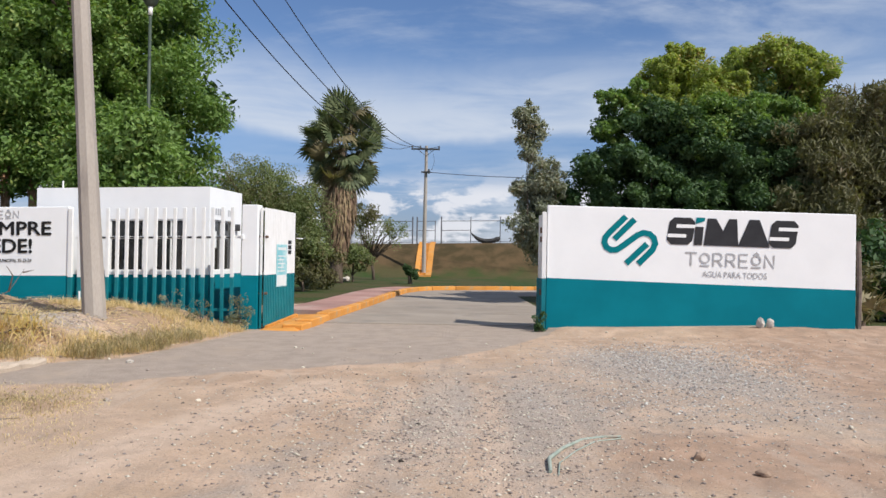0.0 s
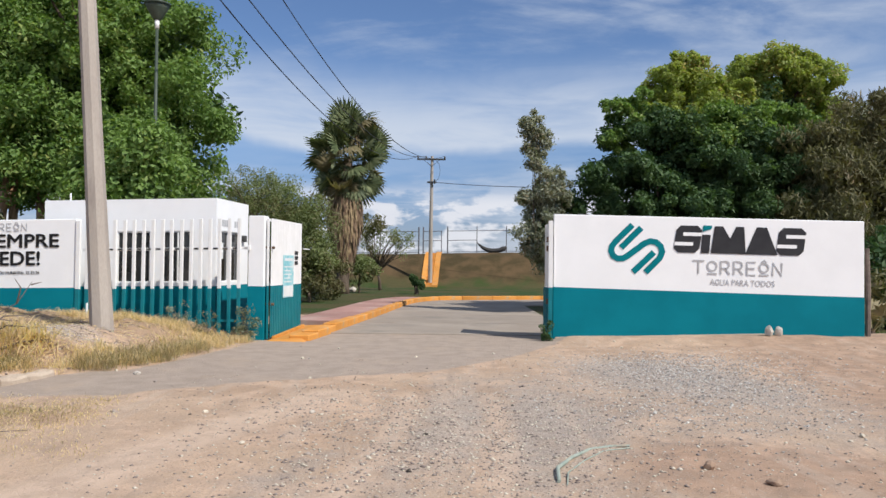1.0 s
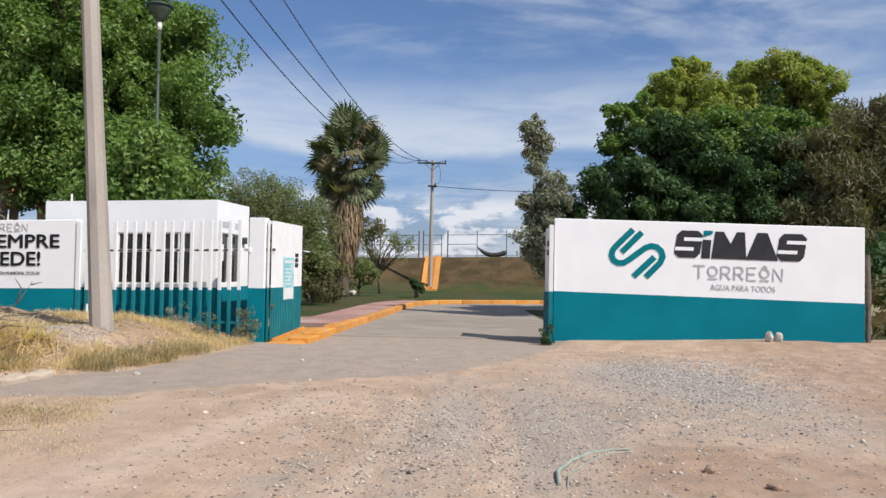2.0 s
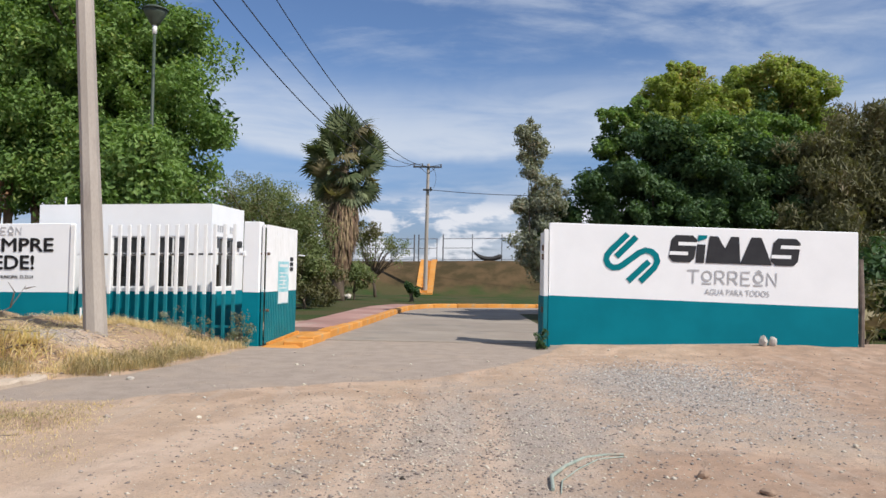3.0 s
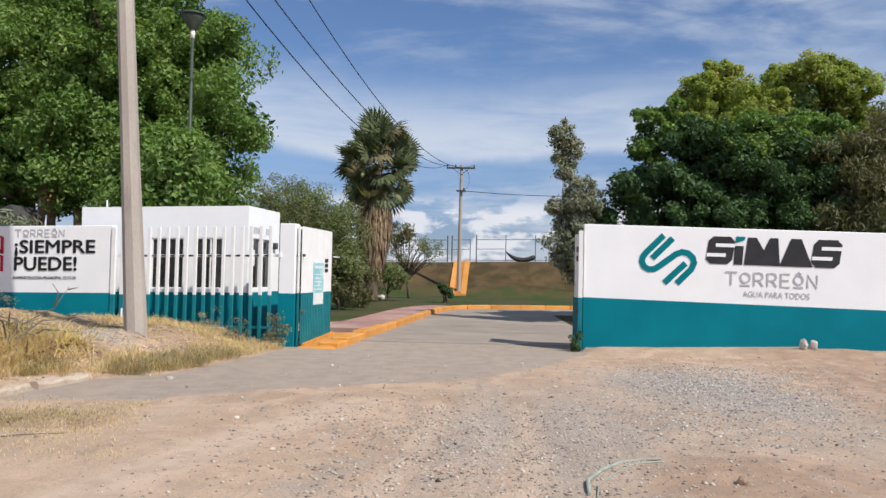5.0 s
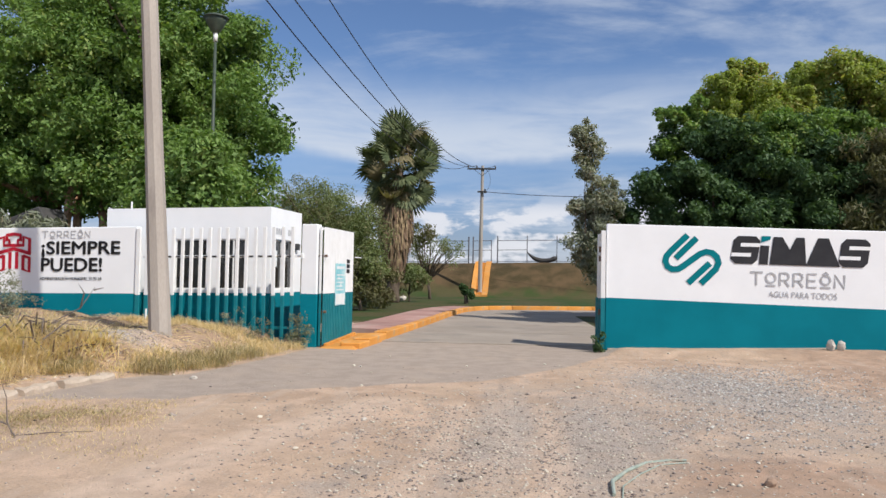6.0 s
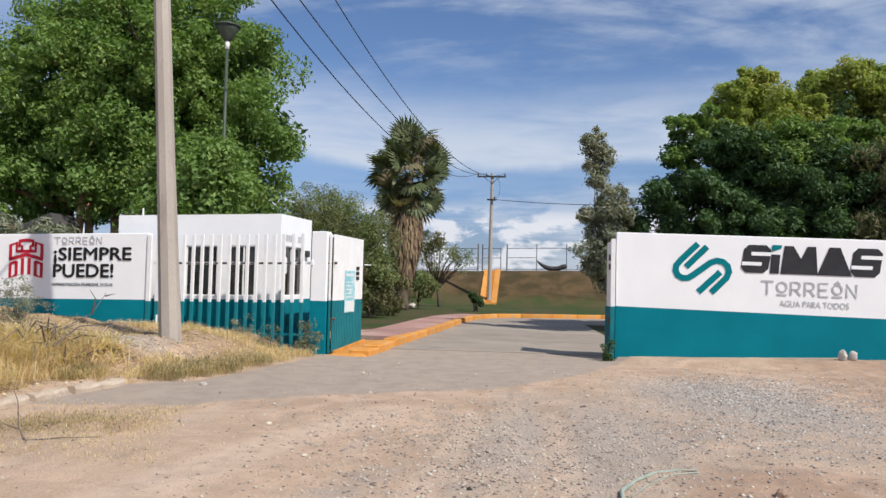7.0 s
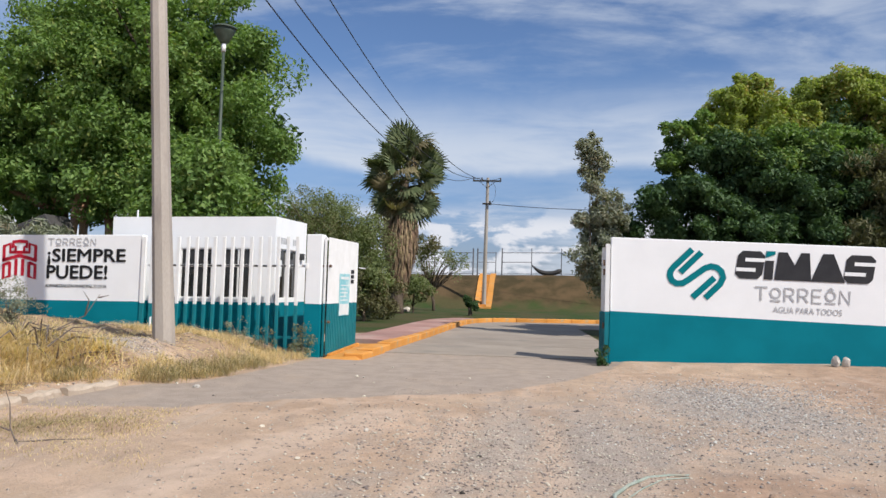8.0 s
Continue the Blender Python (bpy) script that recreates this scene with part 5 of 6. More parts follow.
tree("tree", "small thin-leaved tree with bare upper twigs on the lawn", (-4.15, 46.3, 0), (-4.35, 46.3, 1.2), 0.09, [
    ([(-3.3, 45.8, 2.75, 1.25, 1.0, 0.85), (-4.7, 46.2, 3.4, 1.0, 0.8, 0.9)], 40, (0.25, 0.5), 62, 0.06, LEAF_MESQUITE, {"long": 2.2, "shell": 0.3}),
    ([(-4.8, 46.4, 3.9, 0.9, 0.8, 0.8)], 30, (0.2, 0.4), 26, 0.075, LEAF_OLIVE, {"long": 4.0}),
], tips=34)
tree("shrub", "green leafy bush at the foot of the palm", (-4.9, 41.5, 0), (-4.9, 41.5, 0.5), 0.05, [
    ([(-4.6, 41.5, 1.35, 0.7, 0.7, 0.6)], 26, (0.2, 0.4), 100, 0.09, LEAF_MESQUITE, {}),
    ([(-6.3, 41.0, 0.9, 1.0, 0.8, 0.8)], 30, (0.25, 0.45), 100, 0.08, LEAF_OLIVE, {"long": 2.0}),
], tips=12, category="shrub")
tree("shrub", "small clipped dark shrub beside the kerb", (-1.75, 40.3, 0), (-1.75, 40.3, 0.45), 0.11, [
    ([(-1.92, 40.3, 0.80, 0.30, 0.28, 0.24), (-1.52, 40.3, 0.52, 0.22, 0.22, 0.30)], 24, (0.10, 0.18), 120, 0.06, LEAF_DARK, {}),
], tips=8, category="shrub")


def fan_frond(material, drooping):
    """A palm fan: stalk and long pleated blades."""
    verts, faces = [], []

    def quad(a, b, c, d):
        i = len(verts)
        verts.extend((a, b, c, d))
        faces.extend(((i, i + 1, i + 3), (i + 1, i + 2, i + 3)))
    quad((0, -0.03, 0), (0, 0.03, 0), (1.0, 0.018, 0.0), (1.0, -0.018, 0.0))
    n = 25
    for k in range(n):
        a = radians(-105 + 210 * k / (n - 1))
        ln = (0.92 - 0.22 * abs(k - (n - 1) / 2) / (n / 2)) * (0.90 + 0.2 * RNG.random())
        c, s = math.cos(a), math.sin(a)
        o = np.array([0.98, 0, 0.0])
        z1, z2 = 0.07 * (k % 2) - 0.03, -0.03 - drooping * (0.4 + 0.6 * RNG.random())
        m = o + np.array([c * ln * 0.56, s * ln * 0.56, z1])
        e = o + np.array([c * ln * (1 - 0.25 * drooping), s * ln * (1 - 0.25 * drooping), z2])
        side = np.array([-s, c, 0]) * 0.060
        quad(o, m - side + np.array([0, 0, -0.03]), e, m + side)
    return from_arrays("frond", verts, faces, material)


def fan_palm():
    ob = thing("palm_tree", "tall fan palm with shaggy skirt of dead fronds", "palm tree", pose(-5.45, 40.0, 0))
    bm = bmesh.new()
    tube(bm, [(-0.12, 0, -0.1), (-0.10, 0, 0.5), (-0.05, 0, 2.0), (0.05, 0, 4.5), (0.1, 0, 7.2)], [0.42, 0.34, 0.30, 0.27, 0.24], 12)
    part("trunk", bm, BARK, ob)
    kinds = [fan_frond(LEAF_PALM, d) for d in (0.02, 0.12, 0.3)]
    dry = [fan_frond(LEAF_PALM_DRY, d) for d in (0.45, 0.6)]
    heart = Vector((0.05, 0, 7.15))
    n = 60
    for i in range(n):
        u = (i + 0.5) / n
        tilt = 82 - 134 * u ** 0.95                       # from near upright to hanging
        turn = i * 137.5 + RNG.normal() * 10
        z = 8.05 - 1.75 * u
        me = kinds[i % 3] if i < 42 or i % 3 else dry[i % 2]
        if i % 9 == 5:
            me = dry[i % 2]
        s = 0.98 + 0.34 * RNG.random() + 0.14 * math.sin(math.pi * u)
        m = pose(0.05, 0, z, 0, 0, turn) @ pose(0.05, 0, 0, RNG.normal() * 55, -tilt + RNG.normal() * 15, 0) @ Matrix.Scale(s, 4)
        shared("frond", me, ob, m)
    for i in range(54):                                   # shorter inner fans close to the heart
        u = (i + 0.5) / 54
        m = pose(0.05, 0, 7.9 - 1.5 * u, 0, 0, i * 137.5 + 40) @ pose(0.05, 0, 0, RNG.normal() * 55, -(78 - 125 * u) + RNG.normal() * 16, 0) @ Matrix.Scale(0.62 + 0.22 * RNG.random(), 4)
        shared("frond", dry[i % 2] if i % 6 == 3 else kinds[i % 3], ob, m)
    for i in range(34):                                   # old fans folded down round the trunk
        me = dry[i % 2] if i % 3 else kinds[2]
        m = pose(0.05, 0, 6.5 - 1.3 * i / 34, 0, 0, i * 137.5) @ pose(0.1, 0, 0, RNG.normal() * 30, 58 + 20 * i / 34 + RNG.normal() * 7, 0) @ Matrix.Scale(0.80 + 0.2 * RNG.random(), 4)
        shared("frond", me, ob, m)
    # skirt of hanging dead leaves
    k = 3400
    z = 1.9 + 3.4 * RNG.random(k) ** 0.8
    a = RNG.random(k) * math.tau
    wide = np.interp(z, [1.8, 2.6, 4.0, 5.4], [0.32, 0.62, 1.0, 1.0])
    r = wide * (0.45 + 0.55 * RNG.random(k) ** 0.5)
    top = np.stack([np.cos(a) * r * 0.75 - 0.02, np.sin(a) * r * 0.75, z], 1)
    ln = 0.5 + 0.7 * RNG.random(k)
    low = np.stack([np.cos(a + 0.1 * RNG.normal(size=k)) * r * 1.02 - 0.04, np.sin(a) * r * 1.02, z - ln], 1)
    side = np.stack([-np.sin(a), np.cos(a), 0 * a], 1) * (0.035 + 0.03 * RNG.random(k))[:, None]
    mid = (top + low) / 2 + np.stack([np.cos(a), np.sin(a), 0 * a], 1) * 0.06
    v = np.stack([top, mid - side, low, mid + side], 1)
    skirt = new("dead_fronds", leaf_mesh("dead_fronds", v, THATCH, True))
    skirt.parent = ob
    tagged(skirt, "hanging dead brown fronds", kind="stuff")
    # bare flower stalks
    bm = bmesh.new()
    for q in range(5):
        a = RNG.random() * math.tau
        d = Vector((math.cos(a), math.sin(a), 0))
        tube(bm, [Vector((0.3, -0.4, 7.6)), Vector((0.3, -0.5, 8.2)) + d * 0.4, Vector((0.35, -0.9, 7.5)) + d * 0.5], [0.03, 0.025, 0.012], 5)
    part("flower_stalks", bm, THATCH, ob, "dry hanging flower stalks")


fan_palm()


def fan_seedling():
    ob = thing("young_palm", "small young fan palm beside the end of the wall", "palm", pose(9.55, 17.4, gz(9.55, 17.4)))
    me = fan_frond(LEAF_PALM_DRY, 0.1)
    for k in range(7):
        shared("frond", me, ob, pose(0, 0, 0.1, 0, 0, k * 51 + 15) @ pose(0, 0, 0, 0, -(38 + 7 * (k % 4)), 0) @ Matrix.Scale(0.62, 4))
    part("stem", tube(bmesh.new(), [(0, 0, -0.1), (0, 0, 0.2)], [0.08, 0.06], 7), BARK, ob)


fan_seedling()


# ---- grasses and weeds ----
def blades(n, xy, height, lean, width):
    """Grass blades at the places xy: narrow bent strips."""
    z = ground_z(xy[:, 0], xy[:, 1])
    p = np.stack([xy[:, 0], xy[:, 1], z - 0.01], 1)
    a = RNG.random(n) * math.tau
    h = height * (0.45 + 0.8 * RNG.random(n))
    d = np.stack([np.cos(a), np.sin(a), 0 * a], 1)
    s = np.stack([-np.sin(a), np.cos(a), 0 * a], 1) * (width * (0.6 + 0.8 * RNG.random(n)))[:, None]
    bend = (lean * RNG.random(n))[:, None] * h[:, None]
    up_ = np.array([0, 0, 1.0])
    m = p + d * bend * 0.35 + up_ * h[:, None] * 0.6
    t = p + d * bend * 1.1 + up_ * h[:, None] * (1 - 0.35 * lean * RNG.random(n))[:, None]
    return np.stack([p, m + s, t, m - s], 1)


def tufts(count, each, region, spread, keep):
    c = np.stack([RNG.uniform(region[0], region[1], count), RNG.uniform(region[2], region[3], count)], 1)
    c = c[keep(c[:, 0], c[:, 1])]
    xy = np.repeat(c, each, 0) + RNG.normal(size=(len(c) * each, 2)) * spread
    return xy


def inside_verge(lo, hi):
    return lambda x, y: (verge_edge(y) - x > lo) & (verge_edge(y) - x < hi)


def grass(name, label, sets, material):
    v = np.concatenate([blades(len(xy), xy, h, lean, w) for xy, h, lean, w in sets])
    ob = new(name, leaf_mesh(name, v, material, True))
    return tagged(ob, label, "grass", kind="stuff")


grass("dry_grass", "dry straw-coloured grass on the raised verge", [
    (tufts(190, 80, (-6.5, -3.6, 9.5, 15.2), 0.09, inside_verge(0.03, 0.9)), 0.19, 1.2, 0.0036),
    (tufts(190, 80, (-10.5, -6.2, 8.2, 10.7), 0.17, inside_verge(0.35, 5.0)), 0.38, 1.7, 0.0042),
    (tufts(110, 36, (-13.0, -4.5, 10.5, 15.3), 0.13, lambda x, y: inside_verge(0.3, 9)(x, y) & (np.hypot((x + 6.9) / 1.6, (y - 12.2) / 0.9) > 1)), 0.15, 1.5, 0.0038),
    (tufts(90, 50, (-7.4, -4.2, 14.3, 15.2), 0.10, inside_verge(0.2, 4)), 0.17, 1.0, 0.0032),
    (tufts(120, 34, (-6.2, -2.9, 6.2, 8.6), 0.15, lambda x, y: x < -2.9 - 0.35 * (y - 6)), 0.05, 1.7, 0.0030),
    (tufts(90, 24, (-9.5, -4.2, 4.4, 7.6), 0.16, lambda x, y: x < 99), 0.05, 1.7, 0.0026),
], STRAW)
grass("verge_grass", "half-dry olive grass along the edge of the verge", [
    (tufts(150, 80, (-6.0, -3.6, 9.9, 13.6), 0.09, inside_verge(0.02, 0.65)), 0.22, 1.1, 0.0036),
    (tufts(40, 50, (-5.2, -3.8, 7.0, 8.0), 0.15, lambda x, y: x < 99), 0.055, 1.7, 0.0030),
], OLIVEGRASS)


grass("dead_stalks", "bent pale dry stalks heaped on the verge", [
    (tufts(26, 34, (-7.6, -5.9, 10.2, 11.4), 0.16, inside_verge(0.2, 3)), 0.34, 2.6, 0.010),
    (tufts(16, 26, (-9.0, -6.6, 8.8, 10.2), 0.2, inside_verge(0.3, 4)), 0.40, 2.2, 0.008),
], STRAW)


def litter(n, region, keep, length):
    """Straws and stalk bits lying on the ground."""
    xy = np.stack([RNG.uniform(region[0], region[1], n), RNG.uniform(region[2], region[3], n)], 1)
    xy = xy[keep(xy[:, 0], xy[:, 1])]
    n = len(xy)
    a = RNG.random(n) * math.tau
    ln = length * (0.3 + RNG.random(n) ** 2 * 1.4)
    d = np.stack([np.cos(a), np.sin(a)], 1)
    w = (0.0016 + 0.002 * RNG.random(n))[:, None]
    s = np.stack([-d[:, 1], d[:, 0]], 1) * w
    e0, e1 = xy - d * ln[:, None] / 2, xy + d * ln[:, None] / 2

    def lift(p, h):
        return np.concatenate([p, (ground_z(p[:, 0], p[:, 1]) + h)[:, None]], 1)
    hop = 0.015 + 0.035 * RNG.random(n)
    return np.stack([lift(e0, 0.008), lift(xy + s, hop), lift(e1, 0.012), lift(xy - s, hop + 0.006)], 1)


tagged(new("straw_litter", leaf_mesh("straw_litter", litter(9000, (-13, -3.9, 8.4, 15.3), inside_verge(0.1, 9), 0.14), STRAW, True)), "pale straw litter strewn on the verge", "litter", kind="stuff")
tagged(new("straw_litter", leaf_mesh("straw_litter", litter(3000, (-12, -4.2, 8.6, 15.0), inside_verge(0.3, 9), 0.22), TWIG, True)), "brown stalk litter strewn on the verge", "litter", kind="stuff")


def weed(name, label, at, envelopes, count, r, each, size, mat, stems=10):
    base = (at[0], at[1], gz(*at))
    env = [(base[0] + e[0], base[1] + e[1], base[2] + e[2], *e[3:]) for e in envelopes]
    tree(name, label, base, (base[0], base[1], base[2] + 0.12), 0.012, [(env, count, r, each, size, mat, {"long": 2.4})], bark=TWIG, tips=stems, category="weed")


weed("weed", "dusty green weed against the gate pillar", (-4.0, 15.15), [(0, 0, 0.32, 0.30, 0.16, 0.36)], 26, (0.06, 0.14), 36, 0.022, LEAF_WEED, 18)
weed("weed", "thin dusty weed in front of the bar fence", (-4.75, 15.05), [(0, 0, 0.26, 0.35, 0.14, 0.26)], 16, (0.06, 0.12), 26, 0.02, LEAF_WEED, 18)
weed("weed", "brown wispy weed at the bar fence", (-5.35, 15.0), [(0, 0, 0.22, 0.30, 0.12, 0.24)], 18, (0.06, 0.12), 22, 0.02, LEAF_GREY, 22)
weed("weed", "dry bush at the top of the verge", (-9.0, 13.4), [(0, 0, 0.40, 0.50, 0.3, 0.44)], 64, (0.06, 0.15), 34, 0.020, LEAF_GREY, 60)
weed("weed", "dark weed at the foot of the gate post", (2.02, 15.86), [(0, 0, 0.20, 0.11, 0.10, 0.30)], 16, (0.04, 0.09), 40, 0.026, LEAF_DARK, 10)


# ---- dead branches ----
def branch(name, label, origin, ways, thick):
    ob = thing(name, label, "branch", pose(*origin))
    for pts in ways:
        q = [Vector(p) for p in pts]
        part("stick", tube(bmesh.new(), q, [thick * (1 - 0.75 * i / (len(q) - 1)) for i in range(len(q))], 6), TWIG, ob)


branch("dead_branch", "dead forked branch lying on the verge", (-6.95, 11.2, gz(-6.95, 11.2)), [
    [(-0.6, -0.2, 0.0), (0.0, 0.1, 0.14), (0.45, 0.3, 0.42), (0.62, 0.4, 0.75)], [(0.45, 0.3, 0.42), (0.56, 0.2, 0.66), (0.52, 0.1, 0.80)], [(0.60, 0.4, 0.70), (0.74, 0.45, 0.74)],
    [(0.0, 0.1, 0.14), (0.5, -0.2, 0.12), (1.1, -0.1, 0.10)], [(-0.6, -0.2, 0.0), (-0.2, -0.5, 0.10), (0.25, -0.9, 0.16)], [(-0.9, -0.6, 0.05), (-0.3, -0.6, 0.12), (0.3, -0.3, 0.20)]], 0.015)
branch("dead_branch", "tangle of dry sticks on the verge", (-6.9, 10.9, gz(-6.9, 10.9)), [
    [(-0.5, 0.1, 0.03), (0.0, 0.0, 0.16), (0.5, -0.1, 0.08)], [(-0.4, -0.2, 0.04), (0.1, 0.1, 0.20), (0.6, 0.3, 0.15)], [(-0.3, 0.3, 0.1), (0.2, -0.1, 0.12), (0.7, -0.3, 0.02)],
    [(-0.6, -0.3, 0.02), (-0.1, -0.2, 0.1), (0.3, 0.0, 0.24)]], 0.018)
branch("dead_branch", "crooked dry twig standing in the dirt", (-4.45, 6.7, gz(-4.45, 6.7)), [
    [(0.06, 0, 0.0), (0.0, 0, 0.12), (-0.05, 0.05, 0.34), (-0.10, 0.05, 0.46)], [(0.06, 0, 0.0), (0.4, 0.05, 0.03), (0.7, 0.2, 0.02)], [(0.0, 0, 0.10), (-0.18, -0.1, 0.20)], [(0.06, 0.0, 0.02), (0.18, -0.15, 0.02)]], 0.009)
for k_, (x_, y_) in enumerate(((-8.6, 10.6), (-6.4, 10.35), (-6.9, 10.9), (-9.4, 11.6), (-7.5, 9.7), (-6.6, 10.6), (-7.3, 11.3))):
    rs = random.Random(40 + k_)
    ways_ = []
    for q_ in range(7):
        h_ = rs.uniform(0, math.tau)
        r_ = rs.uniform(0.3, 0.8)
        sx_, sy_ = rs.uniform(-0.25, 0.25), rs.uniform(-0.2, 0.2)
        ways_.append([(sx_, sy_, 0.03), (sx_ + 0.5 * r_ * math.cos(h_), sy_ + 0.5 * r_ * math.sin(h_), rs.uniform(0.14, 0.34)), (sx_ + r_ * math.cos(h_), sy_ + r_ * math.sin(h_), rs.uniform(0.04, 0.42))])
    branch("dead_branch", "heap of dry brown sticks on the verge", (x_, y_, gz(x_, y_)), ways_, 0.018)
bm = tube(bmesh.new(), [(-7.05, 14.9, gz(-7.05, 14.9) - 0.05), (-7.05, 14.9, gz(-7.05, 14.9) + 0.30)], 0.02, 6)
solid("stake", bm, PALE, "short pale stake on the verge before the wall", "stake")


# ---- stones ----
def pebble_field(name, label, xy, size, material, flat=0.6):
    """Loose stones: squashed, irregular eight-cornered lumps, one closed shell each."""
    n = len(xy)
    corner = np.array([(1, 0, 0), (0, 1, 0), (-1, 0, 0), (0, -1, 0), (0.2, 0.1, 0.9), (0, 0, -0.7)], float)
    tri = np.array([(0, 1, 4), (1, 2, 4), (2, 3, 4), (3, 0, 4), (1, 0, 5), (2, 1, 5), (3, 2, 5), (0, 3, 5)])
    s = size * (0.45 + RNG.random(n) ** 3 * 1.6)
    a = RNG.random(n) * math.tau
    k = corner[None] * (0.75 + 0.5 * RNG.random((n, 6, 1)))
    k[..., 2] *= flat
    c, q = np.cos(a)[:, None], np.sin(a)[:, None]
    x, y = k[..., 0] * c - k[..., 1] * q, k[..., 0] * q + k[..., 1] * c
    z = ground_z(xy[:, 0], xy[:, 1])
    v = np.stack([x * s[:, None] + xy[:, :1], y * s[:, None] * 0.8 + xy[:, 1:], k[..., 2] * s[:, None] + (z + s * 0.12)[:, None]], -1)
    f = (tri[None] + (np.arange(n) * 6)[:, None, None]).reshape(-1, 3)
    ob = new(name, from_arrays(name, v.reshape(-1, 3), f, material))
    return tagged(ob, label, "gravel", kind="stuff")


def scatter(n, x0, x1, y0, y1, keep=None):
    xy = np.stack([RNG.uniform(x0, x1, n), y0 + (y1 - y0) * RNG.random(n) ** 1.25], 1)
    return xy if keep is None else xy[keep(xy[:, 0], xy[:, 1])]


def near_path(x, y):
    return (verge_edge(y) - x < 0.1) & (y < np.interp(x, [-6, -3.8, -1.7, -0.2, 1.2, 2.2], [8.6, 9.3, 10.8, 11.5, 13.6, 15.5]))


def heap(n, cx, cy, sx, sy):
    return np.stack([cx + RNG.normal(size=n) * sx, cy + RNG.normal(size=n) * sy], 1)


pebble_field("gravel", "scattered brownish pebbles over the dirt", np.concatenate([scatter(8000, -6, 8.5, 3.8, 15.4, lambda x, y: near_path(x, y) & (x > -2.2 + 0.3 * (y - 6) + 1.2 * np.sin(37 * x + 11 * y))), heap(4200, -0.2, 7.2, 1.7, 1.9), heap(1500, 2.2, 8.2, 1.6, 1.4)]), 0.0095, STONE)
pebble_field("gravel", "crushed pale grey gravel spread before the entrance wall", np.concatenate([heap(7000, 3.5, 11.3, 0.8, 1.2), heap(2500, 4.2, 12.6, 0.9, 0.7), heap(2400, 2.6, 8.6, 1.0, 1.0), heap(3600, -6.8, 12.3, 0.9, 0.5)]), 0.0115, GREYSTONE)
pebble_field("gravel", "small chips and lumps strewn over the drive", scatter(210, -4.5, 8.0, 4.0, 15.5, lambda x, y: verge_edge(y) - x < 0), 0.019, STONE, 0.75)


pebble_field("gravel", "mixed brown and grey stones lying loose on the dirt", np.concatenate([scatter(420, -4.5, 8.5, 4.0, 15.0, near_path), heap(700, 0.4, 7.4, 1.5, 1.8), heap(500, 3.4, 10.4, 1.2, 1.6)]), 0.0145, STONE, 0.6)
pebble_field("gravel", "dark chips strewn over the dirt", scatter(170, -5.0, 8.5, 4.0, 15.0, near_path), 0.013, DARKSTONE, 0.7)


def stone(label, x, y, size, material, seed, tall=0.6):
    r = random.Random(seed)
    bm = bmesh.new()
    bmesh.ops.create_icosphere(bm, subdivisions=2, radius=1.0)
    for v in bm.verts:
        k = 0.82 + 0.3 * noise.noise(v.co * 1.3 + Vector((seed, 0, 0))) + r.uniform(-0.05, 0.05)
        v.co = Vector((v.co.x * k * size, v.co.y * k * size * 0.75, v.co.z * k * size * tall))
    solid("stone", bm, material, label, "stone", at=pose(x, y, gz(x, y) + size * tall * 0.55, 0, 0, r.uniform(0, 360)))


stone("brown angular stone lying on the dirt", 2.02, 5.95, 0.066, CLOD, 3, 0.75)
stone("flat brown stone on the dirt", 2.35, 5.55, 0.07, CLOD, 5, 0.45)
stone("whitish upright stone against the wall", 6.47, 15.55, 0.12, PALESTONE, 7, 1.25)
stone("whitish upright stone against the wall", 6.66, 15.56, 0.10, PALESTONE, 8, 1.3)
stone("pale stone on the verge", -6.25, 10.2, 0.09, PALESTONE, 9)
stone("pale stone at the kerb", -4.3, 10.6, 0.07, PALESTONE, 10, 0.5)
for k, (x, y) in enumerate(((-6.35, 43.2), (-5.85, 43.0), (-5.45, 43.4), (-6.1, 43.7))):
    stone("whitish boulder on the lawn beside the palm", x, y, 0.34 - 0.03 * k, PALESTONE, 20 + k, 0.7)
for k in range(5):
    stone("dark rounded stone beside the far kerb", 0.30 + 0.38 * k + 0.1 * math.sin(k * 2.2), 34.1 + 0.14 * k, 0.10 + 0.035 * (k % 3), DARKSTONE, 30 + k, 0.7)
for k in range(34):
    x, y = random.uniform(-5, 7.5), random.uniform(4.3, 14.5)
    stone("loose stone on the dirt", x, y, random.uniform(0.02, 0.042), STONE if k % 3 else PALESTONE, 50 + k, 0.6)


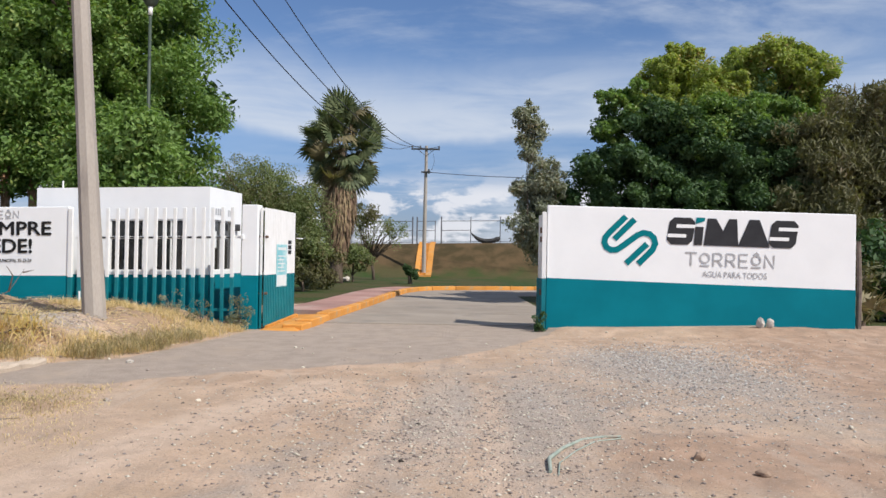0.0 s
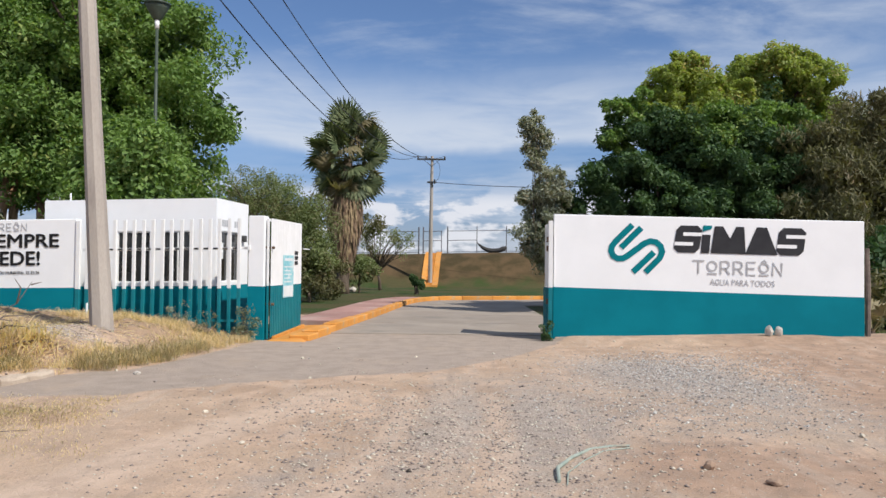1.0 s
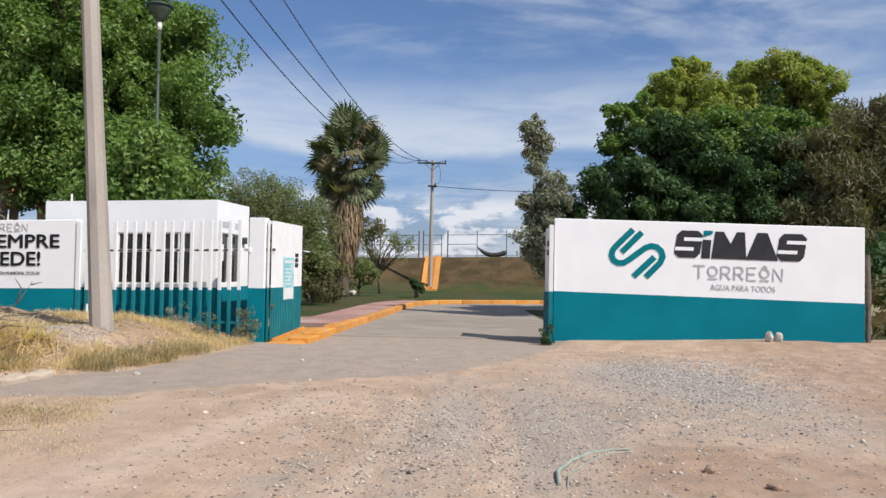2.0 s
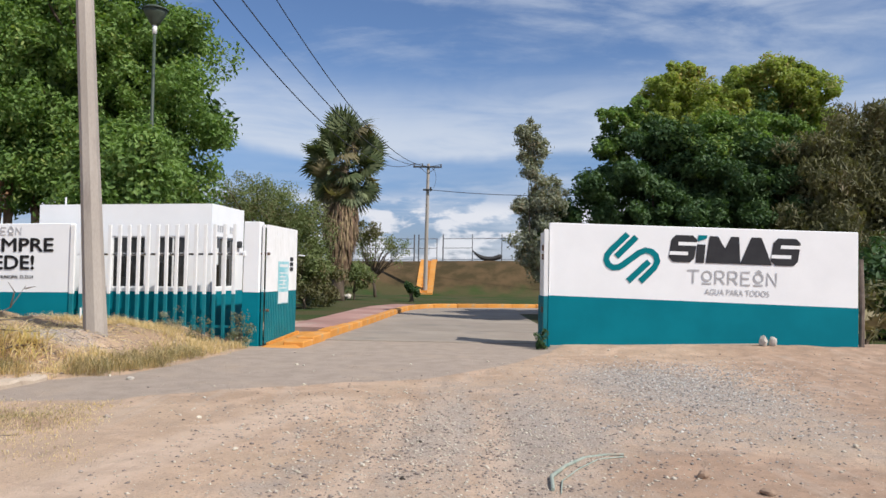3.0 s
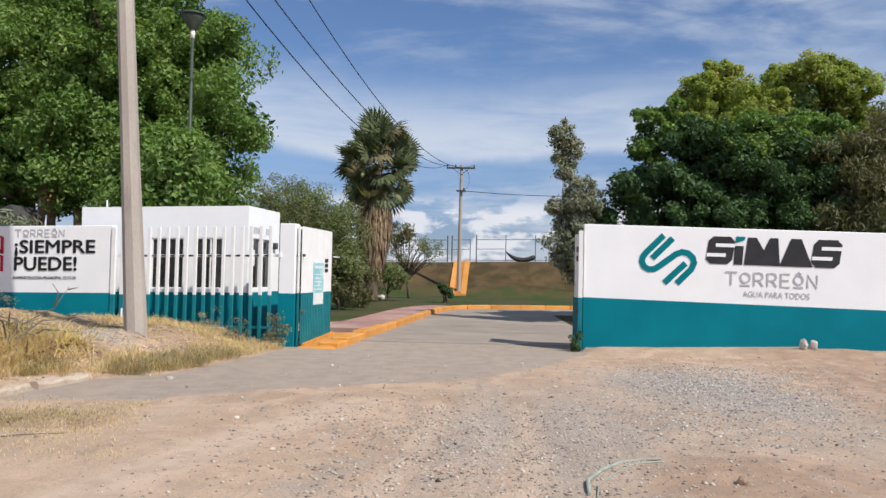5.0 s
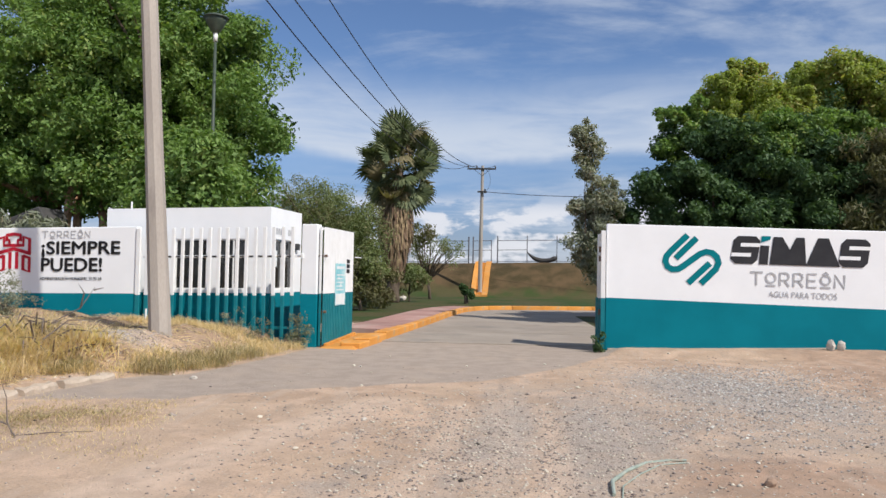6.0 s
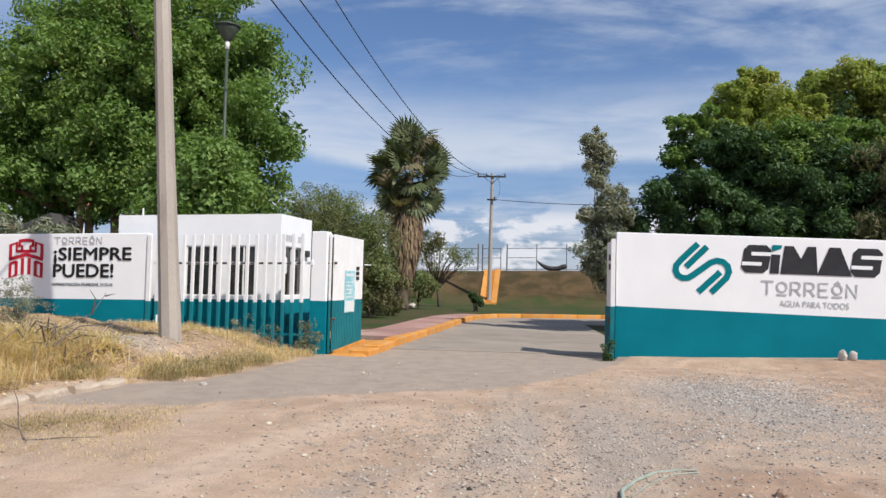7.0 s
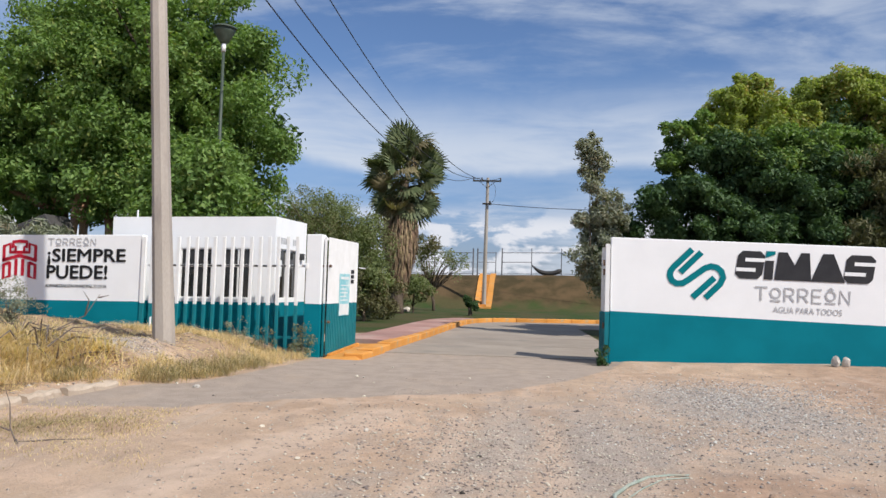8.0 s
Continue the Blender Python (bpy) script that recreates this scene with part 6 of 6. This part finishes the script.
def bare_kerb():
    """Broken bare kerb stones at the edge of the verge."""
    ob = thing("kerb_edge", "broken bare concrete kerb at the edge of the verge", "kerb", kind="structure")
    for i, (y, ln) in enumerate(((7.9, 0.7), (8.7, 0.62), (9.42, 0.9))):
        x0, x1 = float(verge_edge(y)) + 0.03, float(verge_edge(y + ln)) + 0.03
        bm = bmesh.new()
        n = 7
        rows = []
        for k in range(n + 1):
            s = 0.012 * math.sin(k * 2.3 + i)
            rows.append([bm.verts.new((q[0] + s, ln * k / n, q[1] + 0.012 * math.sin(k * 1.7 + 3 * i + q[0] * 30))) for q in ((-0.07, -0.1), (0.07, -0.1), (0.072, 0.045), (0.045, 0.082), (-0.07, 0.088))])
        for r0, r1 in zip(rows, rows[1:]):
            for k in range(5):
                bm.faces.new((r0[k], r0[(k + 1) % 5], r1[(k + 1) % 5], r1[k]))
        bm.faces.new(rows[0][::-1])
        bm.faces.new(rows[-1])
        bmesh.ops.recalc_face_normals(bm, faces=bm.faces[:])
        k = part("kerb_stone", bm, KERB, ob)
        k.matrix_local = pose(x0, y, 0.0, random.uniform(-1, 1), random.uniform(-5, 5), -math.degrees(math.atan2(x1 - x0, ln)))


bare_kerb()


def old_hose():
    """A flattened length of grey-green pipe lying in the gravel."""
    bm = bmesh.new()
    p0 = [(0.80, 5.5), (0.84, 5.85), (1.0, 6.2), (1.2, 6.5), (1.42, 6.62), (1.56, 6.60)]
    pts = [(x, y, gz(x, y) + 0.012 + 0.012 * math.sin(i * 1.4)) for i, (x, y) in enumerate(p0)]
    tube(bm, pts, [0.013, 0.016, 0.014, 0.013, 0.013, 0.01], 8)
    tube(bm, [(x + 0.05 + 0.02 * i, y - 0.06, gz(x, y) + 0.006) for i, (x, y) in enumerate(p0[:5])], 0.006, 6)
    solid("hose", bm, HOSE, "grey-green plastic pipe lying bent on the gravel", "pipe")


old_hose()

# the dark shed and planter seen past the wall and gate
bm = bmesh.new()
v = [bm.verts.new(q) for q in ((-14.6, 20.6, -0.1), (-12.75, 20.6, -0.1), (-12.75, 21.8, -0.1), (-14.6, 21.8, -0.1), (-14.6, 20.6, 2.55), (-12.95, 20.6, 3.22), (-12.75, 20.6, 2.9), (-12.75, 21.8, 2.9), (-12.95, 21.8, 3.22), (-14.6, 21.8, 2.55))]
for q in ((0, 1, 6, 5, 4), (1, 2, 7, 6), (2, 3, 9, 8, 7), (3, 0, 4, 9), (4, 5, 8, 9), (5, 6, 7, 8), (0, 3, 2, 1)):
    bm.faces.new([v[i] for i in q])
bmesh.ops.recalc_face_normals(bm, faces=bm.faces[:])
bmesh.ops.bevel(bm, geom=bm.edges[:], offset=0.02, segments=1, affect="EDGES", profile=0.5)
solid("shed", bm, BRICKY, "drab dark shed behind the slogan wall", "shed")
bm = tube(bmesh.new(), [(0, 0, -0.02), (0, 0, 0.3), (0, 0, 0.62), (0, 0, 0.64)], [0.2, 0.24, 0.27, 0.2], 14)
solid("planter", bm, LAMPGREEN, "green planter tub standing on the lawn", "planter", at=pose(-6.2, 34.5, 0))
pebble_field("gravel", "loose pebbles between the wheel tracks", np.concatenate([heap(3600, 0.1, 6.2, 0.9, 1.1), heap(1600, -0.6, 8.2, 0.9, 0.8)]), 0.0115, STONE)
pebble_field("gravel", "small brown clods over the raised verge", scatter(5000, -12.5, -3.9, 8.5, 15.3, inside_verge(0.1, 9)), 0.018, STONE, 0.6)
